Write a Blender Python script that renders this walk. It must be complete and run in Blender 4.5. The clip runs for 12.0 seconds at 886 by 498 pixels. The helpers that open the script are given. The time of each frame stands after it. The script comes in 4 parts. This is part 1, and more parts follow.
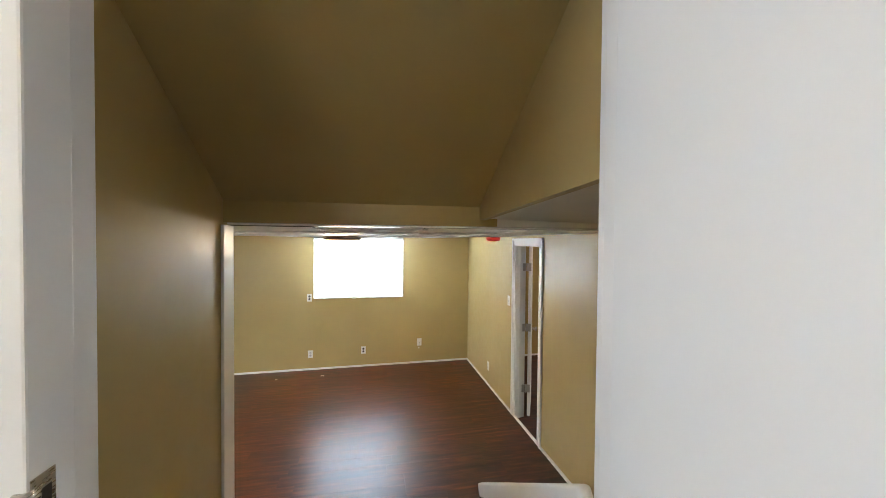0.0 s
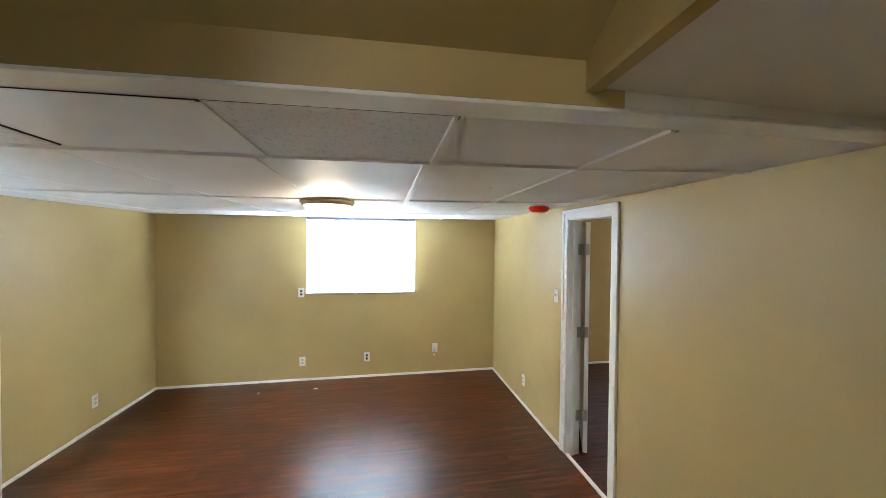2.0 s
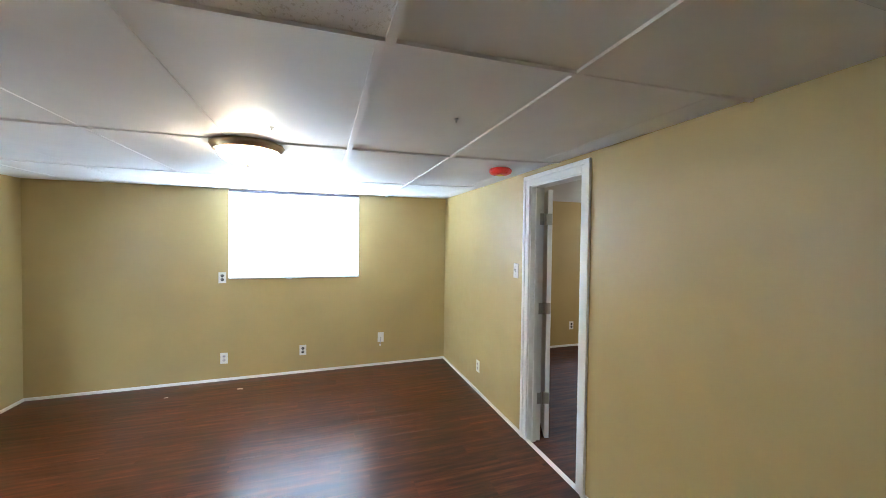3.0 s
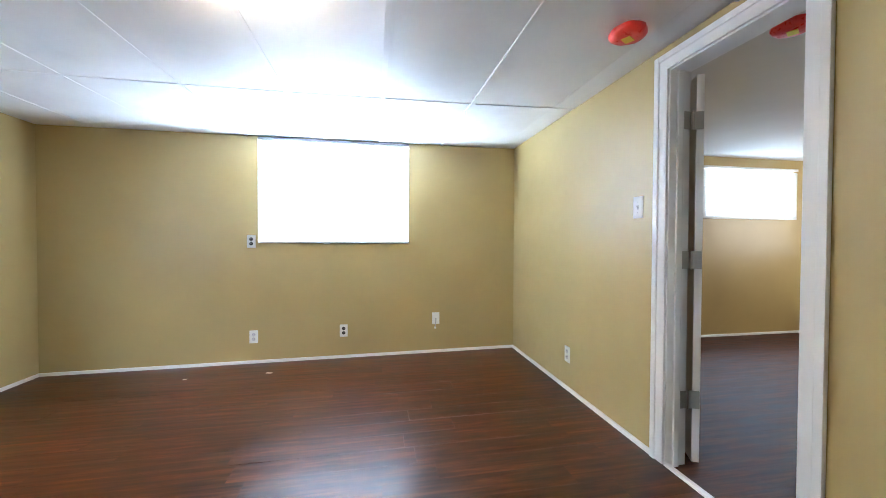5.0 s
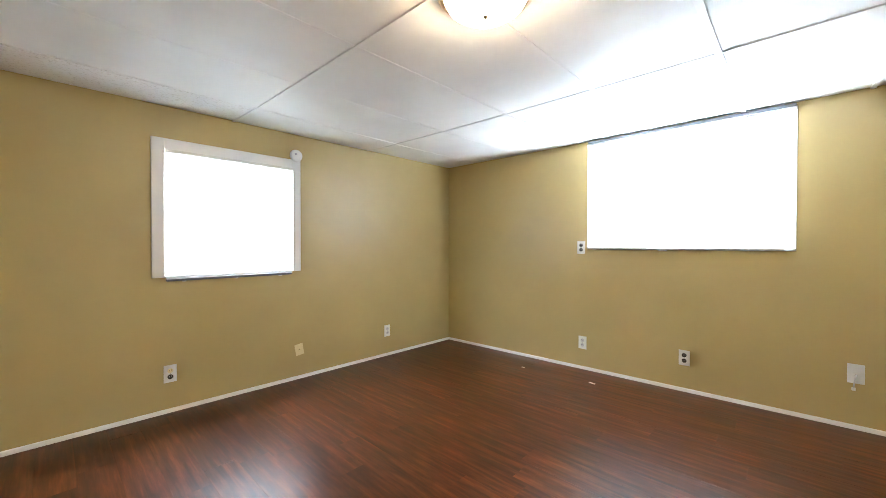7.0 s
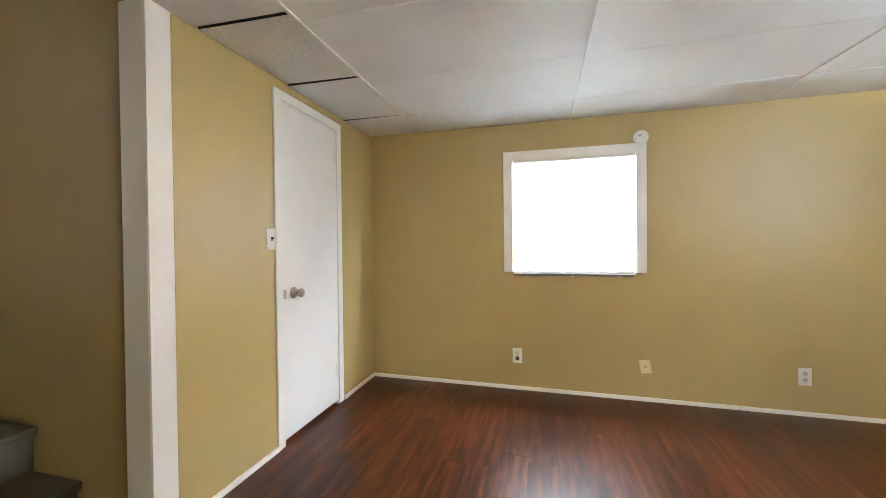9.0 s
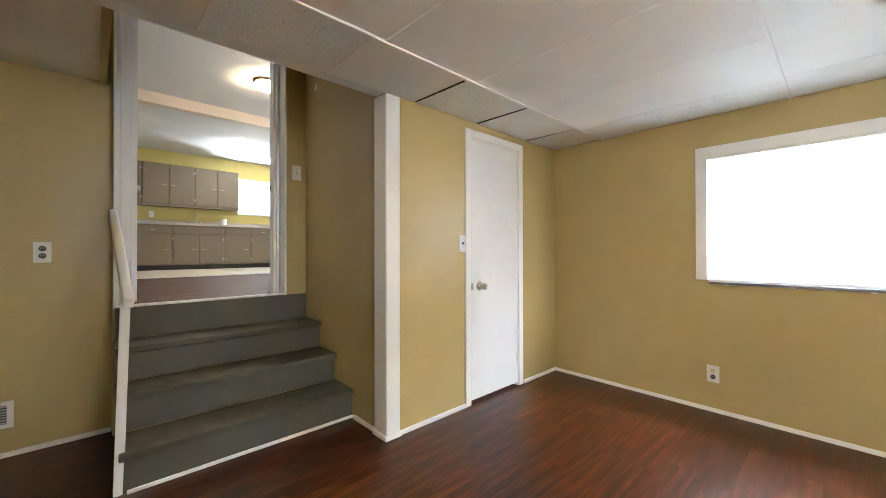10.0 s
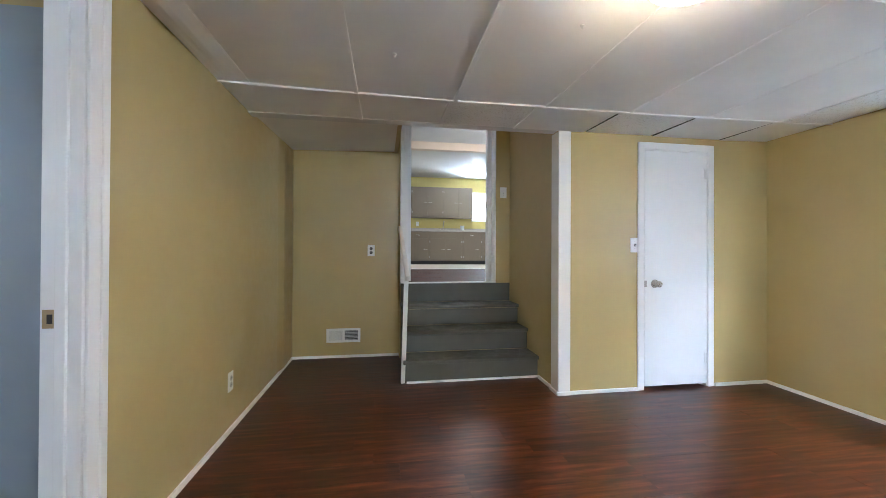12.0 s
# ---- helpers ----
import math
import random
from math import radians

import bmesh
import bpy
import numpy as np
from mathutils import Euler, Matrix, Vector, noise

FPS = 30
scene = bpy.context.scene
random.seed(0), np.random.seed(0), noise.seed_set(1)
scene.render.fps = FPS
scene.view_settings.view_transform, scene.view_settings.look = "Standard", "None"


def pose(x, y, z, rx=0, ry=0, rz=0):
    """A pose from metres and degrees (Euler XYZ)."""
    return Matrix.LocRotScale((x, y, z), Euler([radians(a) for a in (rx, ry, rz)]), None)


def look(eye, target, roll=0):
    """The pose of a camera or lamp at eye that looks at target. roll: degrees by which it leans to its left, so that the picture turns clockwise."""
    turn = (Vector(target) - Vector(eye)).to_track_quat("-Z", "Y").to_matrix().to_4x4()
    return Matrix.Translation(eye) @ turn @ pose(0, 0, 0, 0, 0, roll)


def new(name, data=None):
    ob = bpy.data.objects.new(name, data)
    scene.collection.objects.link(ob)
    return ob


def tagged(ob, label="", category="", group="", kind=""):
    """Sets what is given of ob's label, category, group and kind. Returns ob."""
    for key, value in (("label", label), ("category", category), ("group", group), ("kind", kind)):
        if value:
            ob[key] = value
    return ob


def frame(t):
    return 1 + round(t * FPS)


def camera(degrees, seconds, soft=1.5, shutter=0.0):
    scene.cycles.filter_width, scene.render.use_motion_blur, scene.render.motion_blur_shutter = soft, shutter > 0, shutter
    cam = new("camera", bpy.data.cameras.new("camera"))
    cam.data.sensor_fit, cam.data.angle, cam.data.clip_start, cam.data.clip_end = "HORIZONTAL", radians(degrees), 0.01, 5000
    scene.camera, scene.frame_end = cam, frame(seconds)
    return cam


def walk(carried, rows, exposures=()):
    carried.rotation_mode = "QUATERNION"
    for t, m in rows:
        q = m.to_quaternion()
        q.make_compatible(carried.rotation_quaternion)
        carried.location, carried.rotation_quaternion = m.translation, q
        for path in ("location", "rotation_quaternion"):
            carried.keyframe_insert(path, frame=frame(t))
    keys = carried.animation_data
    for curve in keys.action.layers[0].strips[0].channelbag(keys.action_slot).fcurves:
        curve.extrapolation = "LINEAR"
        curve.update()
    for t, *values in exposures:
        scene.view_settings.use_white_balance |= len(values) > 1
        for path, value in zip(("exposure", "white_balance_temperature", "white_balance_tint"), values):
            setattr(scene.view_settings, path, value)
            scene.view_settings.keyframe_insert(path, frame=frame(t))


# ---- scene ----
cam = camera(100.0, 12.0, soft=0.8)
EXPOSURES = [
    (0.0, 0.08, 5980, 11), (0.5, 0.06, 5780, 9.8), (1.0, 0.04, 5800, 8.5), (2.0, 0.20, 5560, 8), (3.0, 0.24, 5250, 8.5), (5.0, 0.26, 5200, 10.5), (6.5, 0.24, 5780, 10.5),
    (8.5, 0.10, 6160, 11.5), (10.0, 0.26, 6120, 11.5), (11.0, 0.27, 5560, 11), (12.0, 0.28, 5230, 11),
]
NORTH_W, WEST_W, UPPER_W, LAMP = 575.0, 250.0, 64.0, 92.0
WALL = (0.432, 0.324, 0.130)
HOOK_Y, HOOK_Z = -1.01, 2.50
PATH = [
    (0, (2.636, -2.026, 2.061), (3.029, -0.065, 2.021), 0.5),
    (0.5, (2.67, -1.68, 2.067), (3.05, 0.283, 2.008), 0.5),
    (1, (2.717, -1.362, 2.011), (3.043, 0.61, 1.947), 0.5),
    (1.5, (2.721, -1.094, 1.939), (3.035, 0.881, 1.887), 0.5),
    (2, (2.757, -0.9, 1.823), (3.08, 1.073, 1.786), 0.5),
    (2.5, (2.787, -0.708, 1.671), (3.238, 1.241, 1.639), 0.4),
    (3, (2.773, -0.512, 1.589), (3.392, 1.39, 1.545), 0.7),
    (3.2, (2.818, -0.42, 1.584), (3.476, 1.468, 1.524), 0.8),
    (4.8, (2.858, 0.303, 1.155), (3.357, 2.24, 1.122), 0.3),
    (5, (2.866, 0.4, 1.146), (3.226, 2.367, 1.11), 0.2),
    (5.5, (2.907, 0.573, 1.156), (2.789, 2.569, 1.121), 0.1),
    (6, (3.002, 0.639, 1.161), (2.398, 2.546, 1.129), -0.0),
    (6.5, (3.13, 0.63, 1.16), (2.104, 2.346, 1.141), -0.1),
    (6.7, (3.196, 0.644, 1.165), (2.02, 2.262, 1.146), -0.1),
    (8.3, (3.163, 1.124, 1.192), (1.211, 1.556, 1.148), -0.2),
    (8.5, (3.124, 1.206, 1.185), (1.134, 1.403, 1.149), -0.6),
    (9, (3.067, 1.463, 1.169), (1.133, 0.953, 1.147), -0.6),
    (9.5, (3.153, 1.66, 1.157), (1.473, 0.575, 1.156), -0.4),
    (10, (3.276, 1.907, 1.159), (1.91, 0.446, 1.169), -0.1),
    (10.5, (3.335, 2.183, 1.161), (2.25, 0.503, 1.178), -0.1),
    (11, (3.351, 2.438, 1.162), (2.497, 0.629, 1.18), 0.0),
    (11.5, (3.383, 2.659, 1.151), (2.779, 0.753, 1.172), 0.3),
    (12, (3.363, 2.82, 1.154), (3.051, 0.844, 1.165), 0.3),
]
walk(cam, [(t, look(eye, target, roll)) for t, eye, target, roll in PATH], EXPOSURES)

# ---- world and lights ----
world = bpy.data.worlds.new("sky")
scene.world = world
world.use_nodes = True
wn = world.node_tree.nodes
sky = wn.new("ShaderNodeTexSky")
sky.sky_type = 'NISHITA'
sky.sun_disc = False
sky.sun_elevation = radians(40)
sky.sun_rotation = radians(200)
wn["Background"].inputs["Strength"].default_value = 0.08
world.node_tree.links.new(sky.outputs["Color"], wn["Background"].inputs["Color"])

# main sizes of the den, metres
EAST, NORTH, CEIL = 4.327, 4.18, 2.137      # east wall, north wall, tile ceiling
EW = 0.118                                  # thickness of the east wall
BACK, ALCOVE = -1.32, 2.212                 # alcove back wall and alcove ceiling
LAND = -1.222                               # landing wall at the stair head
FX0, FX1 = 2.137, 3.181                     # clear width between its front jambs
STAIR_W, STAIR_E = 1.96, 3.225              # sides of the stairwell
RX1, RN, RS, RC = 8.9, 4.27, 1.2, 2.2          # next room: east, north, south, ceiling
UX0, UX1, UY = -1.2, 5.2, -7.45               # upper room sides and kitchen wall
UP, UPCEIL = 0.8, 3.2                       # upper floor and its ceiling
HEAD_Y, HEAD_Z = -0.09, 2.145               # header over the stair opening
SLOPE0, SLOPE = 2.249, 0.6                  # sloped stair ceiling at the header, and its pitch


def area_lamp(name, m, w, h, watts, color):
    data = bpy.data.lights.new(name, 'AREA')
    data.shape, data.size, data.size_y, data.energy, data.color = 'RECTANGLE', w, h, watts, color
    ob = new(name, data)
    ob.matrix_world = m
    return ob


DAY = (0.80, 0.91, 1.0)
area_lamp("daylight_north", look((2.492, NORTH + 0.05, 1.62), (2.492, 0, 1.62)), 1.36, 0.92, NORTH_W, DAY)
area_lamp("daylight_west", look((-0.05, 1.698, 1.40), (4, 1.698, 1.40)), 0.88, 0.86, WEST_W, DAY)
area_lamp("daylight_east_room", look((7.45, 4.32, 1.76), (7.45, 0, 1.76)), 1.26, 0.54, 190, DAY)
# added warm fill for the next room, from an unseen end-wall opening
area_lamp("fill_room_side", look((RX1 + 0.04, 2.9, 1.45), (4, 2.9, 1.3)), 1.3, 0.84, 36, (1.0, 0.84, 0.62))
area_lamp("daylight_kitchen", look((0.42, -7.56, 2.4), (0.42, 0, 2.4)), 0.86, 0.72, 1700, DAY)
# fill for upper room and stair head, through an assumed, unseen west window
area_lamp("fill_upper_room", look((UX0 - 0.02, -2.9, 2.0), (4, -2.9, 1.9)), 1.3, 1.1, UPPER_W, DAY)


# ---- materials ----
def nodes_of(name):
    mat = bpy.data.materials.new(name)
    mat.use_nodes = True
    nt = mat.node_tree
    return mat, nt, nt.nodes["Principled BSDF"]


def mapped(nt, scale, offset_random=False):
    """World position times a scale, shifted per object where asked."""
    geo = nt.nodes.new("ShaderNodeNewGeometry")
    mp = nt.nodes.new("ShaderNodeMapping")
    mp.inputs["Scale"].default_value = scale
    nt.links.new(geo.outputs["Position"], mp.inputs["Vector"])
    if offset_random:
        info = nt.nodes.new("ShaderNodeObjectInfo")
        mul = nt.nodes.new("ShaderNodeMath")
        mul.operation = 'MULTIPLY'
        mul.inputs[1].default_value = 61.0
        nt.links.new(info.outputs["Random"], mul.inputs[0])
        comb = nt.nodes.new("ShaderNodeCombineXYZ")
        for k in range(3):
            nt.links.new(mul.outputs[0], comb.inputs[k])
        nt.links.new(comb.outputs[0], mp.inputs["Location"])
    return mp.outputs["Vector"]


def noise_tex(nt, vec, scale, detail=4.0, rough=0.55):
    n = nt.nodes.new("ShaderNodeTexNoise")
    n.inputs["Scale"].default_value = scale
    n.inputs["Detail"].default_value = detail
    n.inputs["Roughness"].default_value = rough
    nt.links.new(vec, n.inputs["Vector"])
    return n.outputs["Fac"]


def ramp(nt, fac, stops):
    r = nt.nodes.new("ShaderNodeValToRGB")
    el = r.color_ramp.elements
    while len(el) < len(stops):
        el.new(0.5)
    for e, (p, c) in zip(el, stops):
        e.position, e.color = p, (*c, 1)
    nt.links.new(fac, r.inputs["Fac"])
    return r.outputs["Color"]


def bump(nt, bsdf, fac, strength, dist, before=None):
    b = nt.nodes.new("ShaderNodeBump")
    b.inputs["Strength"].default_value = strength
    b.inputs["Distance"].default_value = dist
    nt.links.new(fac, b.inputs["Height"])
    if before is not None:
        nt.links.new(before, b.inputs["Normal"])
    nt.links.new(b.outputs["Normal"], bsdf.inputs["Normal"])
    return b.outputs["Normal"]


def rough_range(nt, bsdf, fac, lo, hi):
    m = nt.nodes.new("ShaderNodeMapRange")
    m.inputs["From Min"].default_value, m.inputs["From Max"].default_value = 0.3, 0.7
    m.inputs["To Min"].default_value, m.inputs["To Max"].default_value = lo, hi
    nt.links.new(fac, m.inputs["Value"])
    nt.links.new(m.outputs["Result"], bsdf.inputs["Roughness"])


def scaled(c, k):
    return tuple(v * k for v in c)


def paint(name, color, lo=0.45, hi=0.6, relief=0.15, var=0.06, fine=260.0):
    """Painted surface: slight patchiness, roller stipple and scuffs."""
    mat, nt, b = nodes_of(name)
    vec = mapped(nt, (1, 1, 1))
    big = noise_tex(nt, vec, 1.7, 5)
    nt.links.new(ramp(nt, big, [(0.25, scaled(color, 1 - var)), (0.75, scaled(color, 1 + var))]), b.inputs["Base Color"])
    mid = noise_tex(nt, vec, 14.0, 3)
    rough_range(nt, b, mid, lo, hi)
    n1 = bump(nt, b, noise_tex(nt, vec, fine, 2), relief, 0.002)
    bump(nt, b, noise_tex(nt, vec, 3.0, 2), 0.12, 0.01, n1)
    return mat


def wood_floor(name, dark, midc, light, lo=0.30, hi=0.46, offset=True):
    mat, nt, b = nodes_of(name)
    vec = mapped(nt, (2.0, 30, 30), offset)
    grain = noise_tex(nt, vec, 1.0, 7, 0.62)
    col = ramp(nt, grain, [(0.33, dark), (0.5, midc), (0.68, light)])
    blot = noise_tex(nt, mapped(nt, (4.2, 17, 17), offset), 1.2, 5)
    mix = nt.nodes.new("ShaderNodeMix")
    mix.data_type, mix.blend_type = 'RGBA', 'MULTIPLY'
    mix.inputs["Factor"].default_value = 1.0
    shade = ramp(nt, blot, [(0.37, (0.60, 0.57, 0.55)), (0.62, (1.25, 1.22, 1.20))])
    nt.links.new(col, mix.inputs["A"])
    nt.links.new(shade, mix.inputs["B"])
    info = nt.nodes.new("ShaderNodeObjectInfo")
    hue = nt.nodes.new("ShaderNodeHueSaturation")
    mr = nt.nodes.new("ShaderNodeMapRange")
    mr.inputs["To Min"].default_value, mr.inputs["To Max"].default_value = 0.78, 1.24
    nt.links.new(info.outputs["Random"], mr.inputs["Value"])
    nt.links.new(mr.outputs["Result"], hue.inputs["Value"])
    nt.links.new(mix.outputs["Result"], hue.inputs["Color"])
    nt.links.new(hue.outputs["Color"], b.inputs["Base Color"])
    rough_range(nt, b, blot, lo, hi)
    bump(nt, b, noise_tex(nt, mapped(nt, (1.6, 16, 1), offset), 1.0, 2), 0.16, 0.008)
    b.inputs["Specular IOR Level"].default_value = 0.23
    return mat


def metal(name, color, rough):
    mat, nt, b = nodes_of(name)
    b.inputs["Metallic"].default_value = 1.0
    vec = mapped(nt, (60, 60, 400))
    f = noise_tex(nt, vec, 1.0, 3)
    nt.links.new(ramp(nt, f, [(0.3, scaled(color, 0.85)), (0.7, color)]), b.inputs["Base Color"])
    rough_range(nt, b, f, rough * 0.8, rough * 1.25)
    return mat


def plain(name, color, rough=0.4, var=0.05):
    mat, nt, b = nodes_of(name)
    f = noise_tex(nt, mapped(nt, (1, 1, 1)), 40.0, 3)
    nt.links.new(ramp(nt, f, [(0.3, scaled(color, 1 - var)), (0.7, scaled(color, 1 + var))]), b.inputs["Base Color"])
    rough_range(nt, b, f, rough * 0.85, rough * 1.15)
    return mat


def tile_mat(name, color, fissured):
    mat, nt, b = nodes_of(name)
    vec = mapped(nt, (1, 1, 1))
    big = noise_tex(nt, vec, 1.4, 5)
    base = ramp(nt, big, [(0.25, scaled(color, 0.9)), (0.6, color), (0.8, scaled(color, 1.05))])
    if fissured:
        pits = noise_tex(nt, mapped(nt, (95, 52, 70)), 1.0, 5, 0.7)
        pit = ramp(nt, pits, [(0.36, (0.78, 0.76, 0.72)), (0.46, (1, 1, 1))])
        mix = nt.nodes.new("ShaderNodeMix")
        mix.data_type, mix.blend_type = 'RGBA', 'MULTIPLY'
        mix.inputs["Factor"].default_value = 1.0
        nt.links.new(base, mix.inputs["A"])
        nt.links.new(pit, mix.inputs["B"])
        base = mix.outputs["Result"]
        bump(nt, b, pits, 0.5, 0.005)
    else:
        n1 = bump(nt, b, noise_tex(nt, vec, 190.0, 2), 0.12, 0.002)
        bump(nt, b, noise_tex(nt, vec, 2.4, 2), 0.15, 0.02, n1)
    nt.links.new(base, b.inputs["Base Color"])
    rough_range(nt, b, noise_tex(nt, vec, 9.0, 3), 0.42 if not fissured else 0.8, 0.6 if not fissured else 0.95)
    return mat


def glowing(name, color, strength):
    mat, nt, b = nodes_of(name)
    b.inputs["Base Color"].default_value = (0.9, 0.88, 0.84, 1)
    b.inputs["Roughness"].default_value = 0.35
    b.inputs["Emission Color"].default_value = (*color, 1)
    b.inputs["Emission Strength"].default_value = strength
    return mat


def slat_mat():
    mat = bpy.data.materials.new("white_vinyl_slat")
    mat.use_nodes = True
    nt = mat.node_tree
    b = nt.nodes["Principled BSDF"]
    b.inputs["Base Color"].default_value = (0.82, 0.82, 0.80, 1)
    b.inputs["Roughness"].default_value = 0.45
    tr = nt.nodes.new("ShaderNodeBsdfTranslucent")
    tr.inputs["Color"].default_value = (0.88, 0.90, 0.90, 1)
    mix = nt.nodes.new("ShaderNodeMixShader")
    mix.inputs["Fac"].default_value = 0.55
    nt.links.new(b.outputs["BSDF"], mix.inputs[1])
    nt.links.new(tr.outputs["BSDF"], mix.inputs[2])
    nt.links.new(mix.outputs["Shader"], nt.nodes["Material Output"].inputs["Surface"])
    return mat


def glass_mat():
    mat, nt, b = nodes_of("window_glass")
    b.inputs["Transmission Weight"].default_value = 1.0
    b.inputs["Roughness"].default_value = 0.02
    b.inputs["Base Color"].default_value = (0.95, 0.98, 0.97, 1)
    return mat


M_WALL = paint("khaki_wall_paint", WALL, 0.33, 0.42, 0.11, 0.06)
M_KWALL = paint("yellow_kitchen_paint", (0.60, 0.49, 0.15), 0.45, 0.6)
M_CREAM = paint("cream_wall_paint", (0.62, 0.55, 0.42), 0.5, 0.65)
M_BEAM = paint("pinkish_cream_paint", (0.74, 0.63, 0.53), 0.5, 0.65)
M_WHITE = paint("white_trim_paint", (0.90, 0.90, 0.895), 0.28, 0.42, 0.08, 0.03, 120.0)
M_GLOSS = paint("gloss_white_trim_paint", (0.88, 0.88, 0.87), 0.10, 0.24, 0.10, 0.03, 60.0)
M_DOOR = paint("white_door_paint", (0.88, 0.885, 0.89), 0.32, 0.45, 0.06, 0.02, 160.0)
M_BLUEDOOR = paint("blue_grey_door_paint", (0.25, 0.29, 0.33), 0.35, 0.5, 0.06, 0.03, 160.0)
M_CEILW = paint("white_ceiling_paint", (0.74, 0.73, 0.70), 0.6, 0.8, 0.3, 0.05, 90.0)
M_ALCOVE = paint("aged_white_board", (0.80, 0.785, 0.74), 0.5, 0.7, 0.2, 0.05, 80.0)
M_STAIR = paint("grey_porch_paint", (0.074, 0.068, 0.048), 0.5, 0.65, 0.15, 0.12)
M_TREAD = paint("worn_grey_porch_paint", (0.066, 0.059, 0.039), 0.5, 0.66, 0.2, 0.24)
M_CAB = paint("taupe_cabinet_paint", (0.170, 0.132, 0.084), 0.45, 0.6, 0.08, 0.06)
M_TILE = tile_mat("smooth_ceiling_tile", (0.90, 0.895, 0.88), False)
M_FISS = tile_mat("fissured_ceiling_tile", (0.90, 0.895, 0.88), True)
M_BAR = paint("white_ceiling_tee", (0.88, 0.87, 0.86), 0.35, 0.5, 0.05, 0.04)
M_VOID = plain("dark_void", (0.05, 0.045, 0.04), 0.9)
M_FLOOR = wood_floor("red_brown_laminate", (0.018, 0.0047, 0.0015), (0.047, 0.0122, 0.0036), (0.095, 0.0270, 0.0080), 0.28, 0.35)
M_EDGE = plain("plank_joint", (0.026, 0.008, 0.003), 0.8)
M_FLOOR2 = wood_floor("brown_laminate", (0.020, 0.006, 0.0025), (0.046, 0.0145, 0.006), (0.085, 0.029, 0.012), 0.52, 0.68, offset=False)
M_VINYL = paint("pale_kitchen_vinyl", (0.62, 0.54, 0.44), 0.3, 0.45)
M_NICKEL = metal("brushed_nickel", (0.62, 0.58, 0.52), 0.28)
M_STEEL = metal("zinc_hinge", (0.52, 0.50, 0.47), 0.4)
M_BRONZE = metal("satin_bronze", (0.50, 0.38, 0.24), 0.35)
M_BRASS = metal("dull_brass", (0.48, 0.38, 0.22), 0.4)
M_PLATE = plain("white_plastic", (0.80, 0.80, 0.78), 0.35, 0.02)
M_IVORY = plain("ivory_plastic", (0.72, 0.62, 0.36), 0.4, 0.03)
M_BLACK = plain("black_plastic", (0.02, 0.02, 0.02), 0.4)
M_GREY = plain("grey_plastic", (0.45, 0.45, 0.46), 0.4)
M_LILAC = plain("pale_grey_plastic", (0.58, 0.57, 0.62), 0.4)
M_RED = plain("red_plastic_cap", (0.75, 0.03, 0.015), 0.3)
M_YELLOW = plain("yellow_sticker", (0.8, 0.55, 0.03), 0.5)
M_PAPER = plain("white_paper", (0.85, 0.85, 0.83), 0.7)
M_COUNTER = tile_mat("speckled_laminate_counter", (0.45, 0.41, 0.36), True)
# darkened grey: draws the shaded line under the west blind and over the north
M_RAIL = plain("rail_and_gap_shade_grey", (0.13, 0.13, 0.16), 0.45)
M_SLAT = slat_mat()
M_GLASS = glass_mat()
M_DOME = glowing("lit_frosted_glass", (1.0, 0.74, 0.45), LAMP)
M_DOME3 = glowing("lit_white_glass", (1.0, 0.92, 0.80), 170.0)
M_DOME2 = glowing("lit_frosted_glass_upper", (1.0, 0.76, 0.48), 110.0)


# ---- builders ----
def finish(name, bm, mats, parent=None, smooth=False):
    me = bpy.data.meshes.new(name)
    bmesh.ops.recalc_face_normals(bm, faces=bm.faces[:])
    bm.to_mesh(me)
    bm.free()
    for m in (mats if isinstance(mats, (list, tuple)) else [mats]):
        me.materials.append(m)
    if smooth:
        for p in me.polygons:
            p.use_smooth = True
    ob = new(name, me)
    if parent is not None:
        ob.parent = parent
    return ob


def part(name, bm, material, parent, label="", smooth=False):
    ob = finish(name, bm, material, parent, smooth)
    return tagged(ob, label) if label else ob


def thing(name, label, category, at=(0, 0, 0), turn=0.0, group="", kind=""):
    ob = new(name)
    ob.empty_display_size = 0.1
    ob.matrix_world = pose(*at, 0, 0, turn)
    return tagged(ob, label, category, group, kind)


def box(bm, x0, x1, y0, y1, z0, z1, bevel=0.0, mi=0):
    m = Matrix.LocRotScale(((x0 + x1) / 2, (y0 + y1) / 2, (z0 + z1) / 2), None, (abs(x1 - x0), abs(y1 - y0), abs(z1 - z0)))
    made = bmesh.ops.create_cube(bm, size=1.0, matrix=m)["verts"]
    faces = list({f for v in made for f in v.link_faces})
    for f in faces:
        f.material_index = mi
    if bevel:
        edges = list({e for v in made for e in v.link_edges})
        out = bmesh.ops.bevel(bm, geom=edges, offset=bevel, segments=2, profile=0.6, affect='EDGES')
        for f in out["faces"]:
            f.material_index = mi
    return bm


def boxes(*specs, bevel=0.0):
    bm = bmesh.new()
    for s in specs:
        box(bm, *s, bevel=bevel)
    return bm


def lathe(profile, axis='Z', seg=40, center=(0, 0, 0)):
    """A turned shape from (radius, height) pairs."""
    bm = bmesh.new()
    rings = []
    for r, h in profile:
        ring = []
        for k in range(seg):
            a = 2 * math.pi * k / seg
            p = Vector((r * math.cos(a), r * math.sin(a), h))
            if axis == 'Y':
                p = Vector((p.x, p.z, p.y))
            elif axis == 'X':
                p = Vector((p.z, p.x, p.y))
            ring.append(bm.verts.new(p + Vector(center)))
        rings.append(ring)
    for a, b in zip(rings, rings[1:]):
        for k in range(seg):
            bm.faces.new((a[k], a[(k + 1) % seg], b[(k + 1) % seg], b[k]))
    for ring in (rings[0], rings[-1]):
        try:
            bm.faces.new(ring)
        except ValueError:
            pass
    return bm


